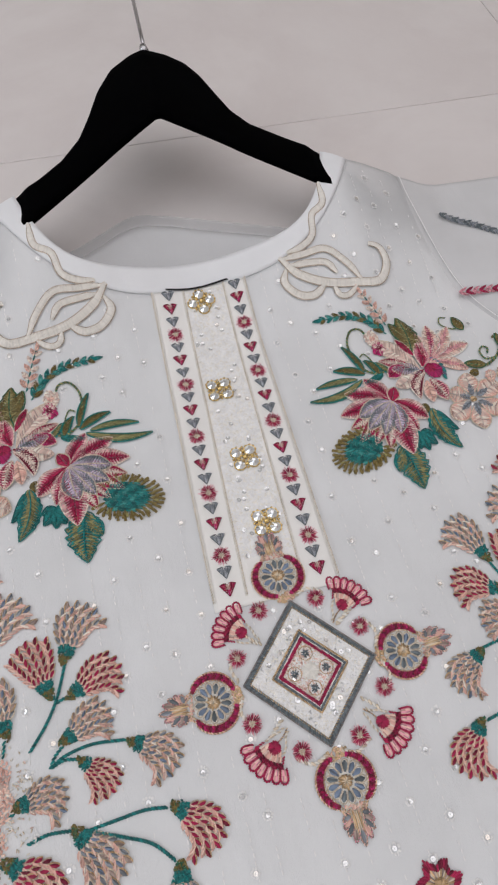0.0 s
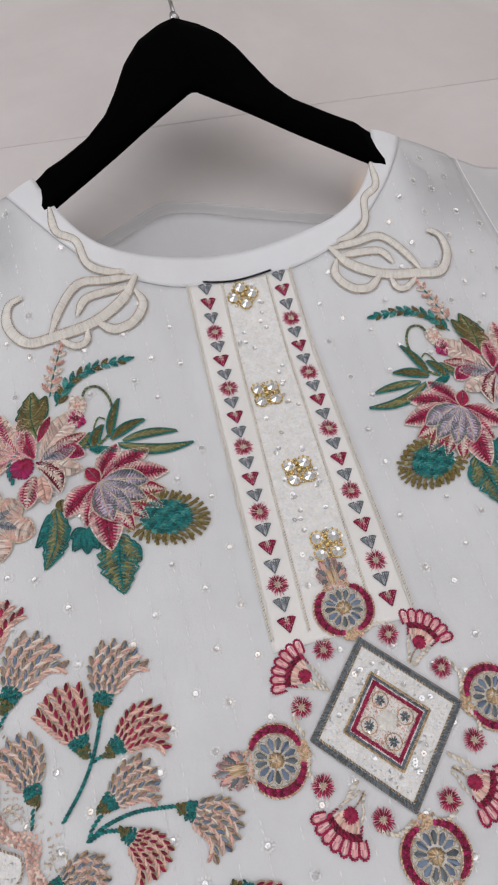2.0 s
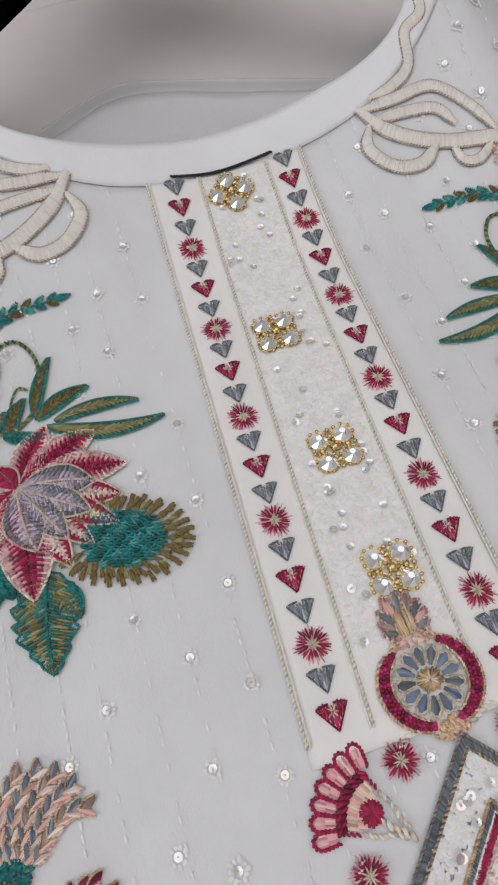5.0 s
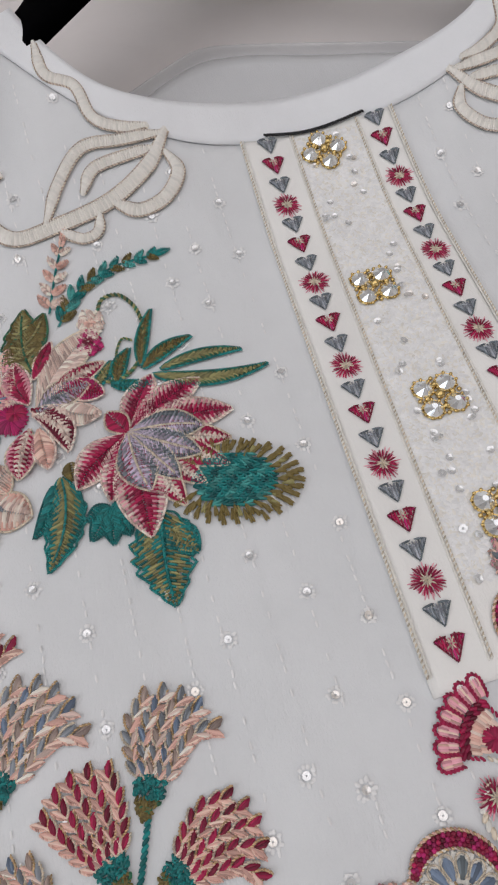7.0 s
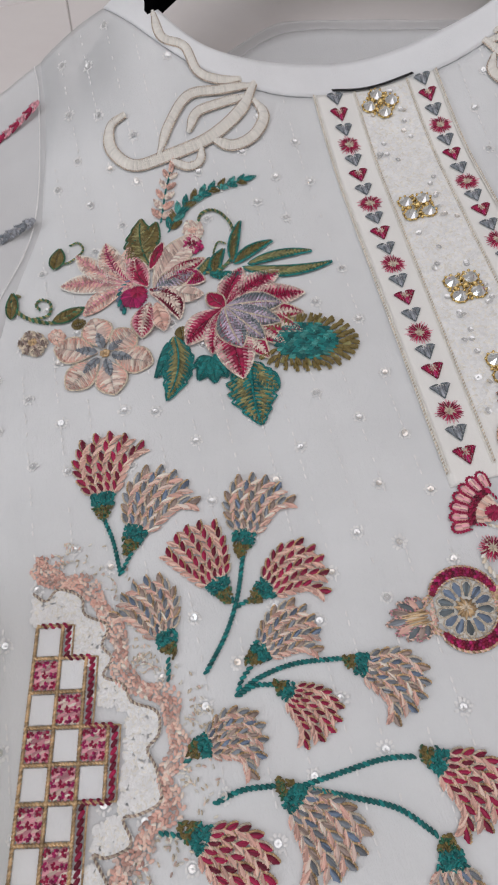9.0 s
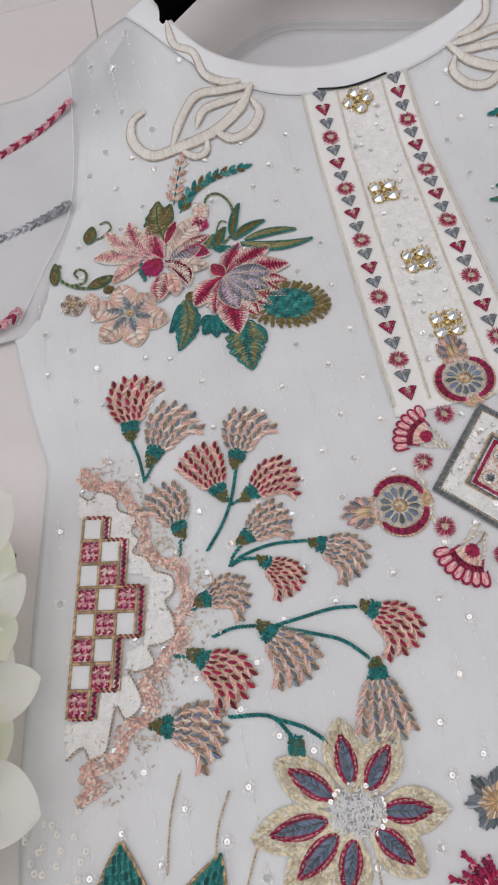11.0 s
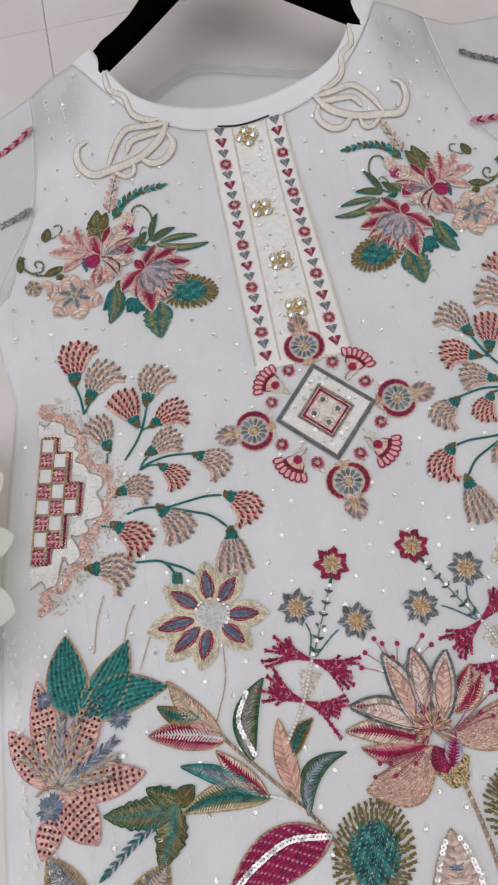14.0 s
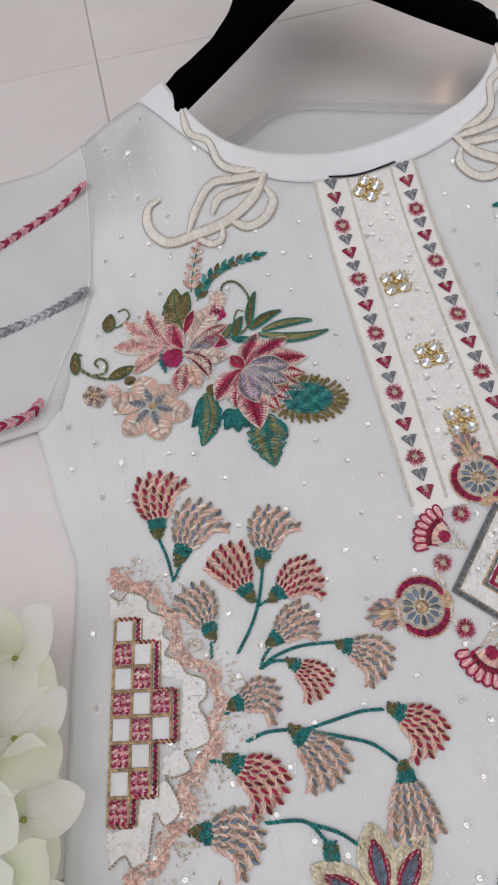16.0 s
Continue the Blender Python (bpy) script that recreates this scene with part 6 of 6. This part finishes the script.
    for a, ends in (((0.0200, -0.5401), ((0.0430, -0.5211), (0.0554, -0.5202), (0.0444, -0.5310), (0.0598, -0.5278), (0.0517, -0.5348))), ((0.0002, -0.5457), ((-0.0075, -0.5517), (-0.0224, -0.5561), (-0.0239, -0.5482), (-0.0357, -0.5540), (-0.0305, -0.5468)))):
        for e in ends:
            bag = Bag()
            f, g = np.array(a), np.array(e)
            rope(bag, [f, (f + g) / 2 + V(0.002, 0.001), g], 0.0009, ROSE, base=0.0020, second=MAROON)
            bead(bag, g, 0.0016, CRIMSON, 0.0018, 6, 0.6)
            part("vein", bag, root)
    one_leaf((0.0153, -0.5587), (0.0243, -0.5389), 0.012, [(0, 0.5, MAGENTA), (0.5, 1, LILAC)], name="calyx", parent=root, off=0.0014)
    one_leaf((0.0114, -0.5613), (0.0078, -0.5438), 0.015, [(0, 0.5, MAGENTA), (0.5, 1, MAROON)], name="calyx", parent=root, off=0.0014)
    bag = Bag()
    boucle(bag, [(0.0044, -0.5522), (0.0199, -0.5502), (0.0284, -0.5556), (0.0237, -0.5687), (0.0131, -0.5717), (0.0047, -0.5611)], GOLD, 0.0008, 0.002, 0.0008, OLIVE)
    part("cup", bag, root, "gold knotted cup")
    vine([(0.0201, -0.5680), (0.0238, -0.5928), (0.0257, -0.6228), (0.0204, -0.6529)], 0.0028, GOLD, TAUPE, "branch")
    bag = Bag()
    a, b = V(*(-0.0077, -0.6592)), V(*(0.0032, -0.5931))
    leaf(bag, a, b, 0.033, [(0, 1, PINK)], edge=GOLD, peak=0.75)
    for i in range(5):
        s = 0.35 + 0.11 * i
        p = a + (b - a) * s
        w = 0.012 * (1.05 - s)
        for k in range(3):
            strand(bag, p + V(-w, 0.001 * k), p + V(w, 0.001 * k - 0.002), 0.0013, 0.0010, BLUE if i % 2 else PINK, 0.0009)
    for i in range(16):
        s = 0.3 + 0.65 * i / 16
        for q in (1, -1):
            p = a + (b - a) * s + V(q * 0.0155 * math.sin(math.pi * s ** 0.75) ** 0.75, 0)
            disc(bag, p, 0.0019, 0.0008, SEQUIN, 8, random.gauss(0, 0.2), random.uniform(0, 6.3), 0.25, 0.001)
    part("plume", bag, tunic, "pink and blue banded plume edged with sequins")


def lower_motifs():
    star_bunch()
    star_flower()
    dotted_flower()
    lower_branch()


lower_motifs()
MIRROR[:] = [-1.0, 0.007, 0.0]
lower_motifs()
MIRROR[:] = [1.0, 0.0, 0.0]
big_lotus()


# ---- sleeve bands ----
def sleeve_band(points, mats, label):
    bag = Bag()
    line = curve(points, int(length_of(curve(points, 30)) / 0.0052))
    for i in range(len(line) - 1):
        d = line[i + 1] - line[i]
        for s in (1, -1):
            leaf(bag, line[i], line[i] + rot(d, s * 0.5) * 1.5, 0.0025, [(0, 1, mats[i % 2])], pitch=0.001, off=0.003)
    part("sleeve_band", bag, tunic, label)


sleeve_band([(-0.1992, 0.0556), (-0.2376, 0.0455), (-0.2739, 0.0277), (-0.3341, 0.0001)], [ROSE, CRIMSON], "crimson leaf-stitched sleeve band")
sleeve_band([(-0.2126, -0.0285), (-0.2469, -0.0408), (-0.2798, -0.0490), (-0.3356, -0.0580)], [SILVER, GREY], "silver leaf-stitched sleeve band")
sleeve_band([(-0.2553, -0.1069), (-0.2631, -0.1169), (-0.2852, -0.1211), (-0.3374, -0.1231)], [ROSE, CRIMSON], "crimson leaf-stitched sleeve hem")
sleeve_band([(0.2244, 0.0514), (0.2491, 0.0377), (0.2705, 0.0227), (0.3206, -0.0058)], [SLATE, GREY], "silver leaf-stitched sleeve band")
sleeve_band([(0.2075, -0.0348), (0.2419, -0.0382), (0.2978, -0.0487)], [ROSE, CRIMSON], "crimson leaf-stitched sleeve band")


# ---- woven thread lines and sequin spots of the ground cloth ----
def cloth_spots():
    lines, spots = Bag(), Bag()
    glint = random.Random(5)
    for i in range(-16, 17):
        x0 = i * 0.0155 + 0.004 + glint.uniform(-0.002, 0.002)
        y = -0.70
        k = 0
        top = min(0.085, neck_out(x0) - 0.004) if abs(x0) < 0.15 else 0.085
        while y < top:
            w = half_width(y)
            if abs(x0) < w - 0.01 and not (-0.245 < y and abs(x0 + 0.003) < 0.045):
                if glint.random() < 0.55:
                    strand(lines, V(x0, y), V(x0 + glint.uniform(-0.0003, 0.0003), y + 0.0025), 0.0008, 0.00025, WHITE, -0.0003)
                k += 1
                if k % 9 == (5 * i) % 9 and glint.random() < 0.8:
                    p = V(x0 + glint.gauss(0, 0.0012), y + glint.gauss(0, 0.003))
                    rosette(lines, p, glint.uniform(0.0030, 0.0040), 11, WHITE, 0.5, 0.3, 0.0012, 0.00025, -0.0003)
                    tilt = glint.gauss(0, 0.2)
                    disc(spots, p, 0.0014, 0.0, SEQUIN, 9, tilt, glint.uniform(0, 6.3), 0.2, 0.0001)
            y += 0.0037
    tagged(part("ground_stitching", lines, tunic, "white stitched lines and rings in the ground cloth"), kind="stuff")
    tagged(part("ground_glitter", spots, tunic, "small clear sequins sewn over the cloth", True), kind="stuff")


cloth_spots()


# ---- silk flowers lying beside the tunic ----
def silk_petal(mat, length, width, cup):
    """One thick, cupped petal, from its foot at the origin along +y."""
    bm = bmesh.new()
    rows = []
    for i in range(15):
        v = i / 14
        half = width / 2 * max(0.02, math.sin(math.pi * min(1, v ** 0.8 * 0.98 + 0.01)) ** 0.6)
        rows.append([bm.verts.new((half * u, length * v, cup * length * (v * v * 0.9 + 0.5 * u * u * (1 - 0.5 * v)) + 0.012 * length * math.sin(3 * u + 5 * v))) for u in (-1, -0.6, -0.2, 0.2, 0.6, 1)])
    for r0, r1 in zip(rows[:-1], rows[1:]):
        for j in range(5):
            bm.faces.new((r0[j], r0[j + 1], r1[j + 1], r1[j]))
    me = bpy.data.meshes.new("petal")
    bm.to_mesh(me)
    bm.free()
    me.materials.append(mat)
    me.polygons.foreach_set("use_smooth", [True] * len(me.polygons))
    return me


PETALS = [silk_petal(PETALW, 0.034, 0.028, 0.12), silk_petal(PETALG, 0.032, 0.026, 0.18), silk_petal(PETALW, 0.030, 0.024, 0.08)]


def silk_flower(x, y, z, turn, tilt, size, n, seed):
    rnd = random.Random(seed)
    root = tagged(new("silk_flower"), "white and green silk hydrangea blossom beside the tunic", "flower", "silk flowers beside the tunic")
    root.location = (x, y, z)
    root.rotation_euler = Euler((tilt, 0.3 * rnd.uniform(-1, 1), turn))
    for i in range(n):
        p = new("petal", PETALS[(i + seed) % 3])
        p.parent = root
        p.scale = (size * rnd.uniform(1.0, 1.3),) * 3
        p.rotation_euler = Euler((rnd.uniform(-0.05, 0.25), rnd.uniform(-0.2, 0.2), 2 * math.pi * i / n + rnd.uniform(-0.2, 0.2)))
    bag = Bag()
    k = Vector((0, 0, 0))
    tube(bag, [k + Vector((0, 0, 0.003)), k, k + Vector((0.002, -0.003, -z * 0.5)), k + Vector((0.003, -0.006, -z))], [0.0014, 0.0016, 0.0018, 0.0018], STEMG, 6)
    s = part("stalk", bag, root, "yellow-green stalk")


silk_flower(-0.278, -0.272, 0.024, 0.4, 0.1, 0.95, 5, 1)
silk_flower(-0.281, -0.312, 0.026, 1.3, -0.1, 1.0, 5, 2)
silk_flower(-0.281, -0.348, 0.024, 2.2, 0.15, 1.0, 5, 3)
silk_flower(-0.306, -0.330, 0.036, 0.9, 0.1, 1.05, 4, 4)
silk_flower(-0.292, -0.385, 0.026, 2.9, 0.1, 1.0, 5, 5)
silk_flower(-0.312, -0.285, 0.036, 0.2, 0.0, 1.0, 5, 6)
silk_flower(-0.322, -0.376, 0.034, 1.8, 0.1, 1.0, 4, 7)
silk_flower(-0.300, -0.420, 0.028, 0.6, -0.1, 1.0, 5, 8)
silk_flower(-0.335, -0.410, 0.036, 1.1, 0.0, 1.0, 5, 10)


# ---- warm pendant lamp, mirrored in the polished floor ----
def pendant_lamp():
    root = tagged(new("pendant_lamp"), "small warm glowing pendant lamp hanging from the ceiling", "lamp")
    root.location = (0.99, 1.765, 1.5)
    glow = bpy.data.materials.new("warm_lamp_glass")
    glow.use_nodes = True
    b = glow.node_tree.nodes["Principled BSDF"]
    b.inputs["Base Color"].default_value = (1, 0.8, 0.6, 1)
    b.inputs["Emission Color"].default_value = (1.0, 0.62, 0.33, 1)
    b.inputs["Emission Strength"].default_value = 9.0
    bag = Bag()
    tube(bag, [(0, 0, -0.06), (0, 0, -0.05), (0, 0, 0.0), (0, 0, 0.05), (0, 0, 0.06)], [0.012, 0.024, 0.027, 0.022, 0.012], glow, 16)
    part("bulb", bag, root, "warm glowing glass")
    bag = Bag()
    tube(bag, [(0, 0, 0.06), (0, 0, 0.10), (0, 0, 0.11)], [0.018, 0.016, 0.006], BRASS, 12)
    part("holder", bag, root)
    bag = Bag()
    tube(bag, [(0, 0, 0.11), (0, 0, 1.0)], 0.003, BLACK, 6)
    part("cord", bag, root)


pendant_lamp()


# ---- loose rows of white sequins near the side of the lower front ----
def side_sequins(side):
    bag = Bag()
    for k in range(4):
        pts = [(side * (0.272 - 0.008 * k) + 0.006 * math.sin(3 * k + j), -0.405 - 0.05 * j) for j in range(5)]
        for p in curve(pts, 34):
            q = p + V(random.gauss(0, 0.0015), random.gauss(0, 0.0015))
            disc(bag, q, 0.0016, 0.0002, PEARL, 8, random.gauss(0, 0.1), random.uniform(0, 6.3), 0.35, 0.0004)
    tagged(part("side_glitter", bag, tunic, "trailing rows of white sequins", True), kind="stuff")


side_sequins(-1)
side_sequins(1)
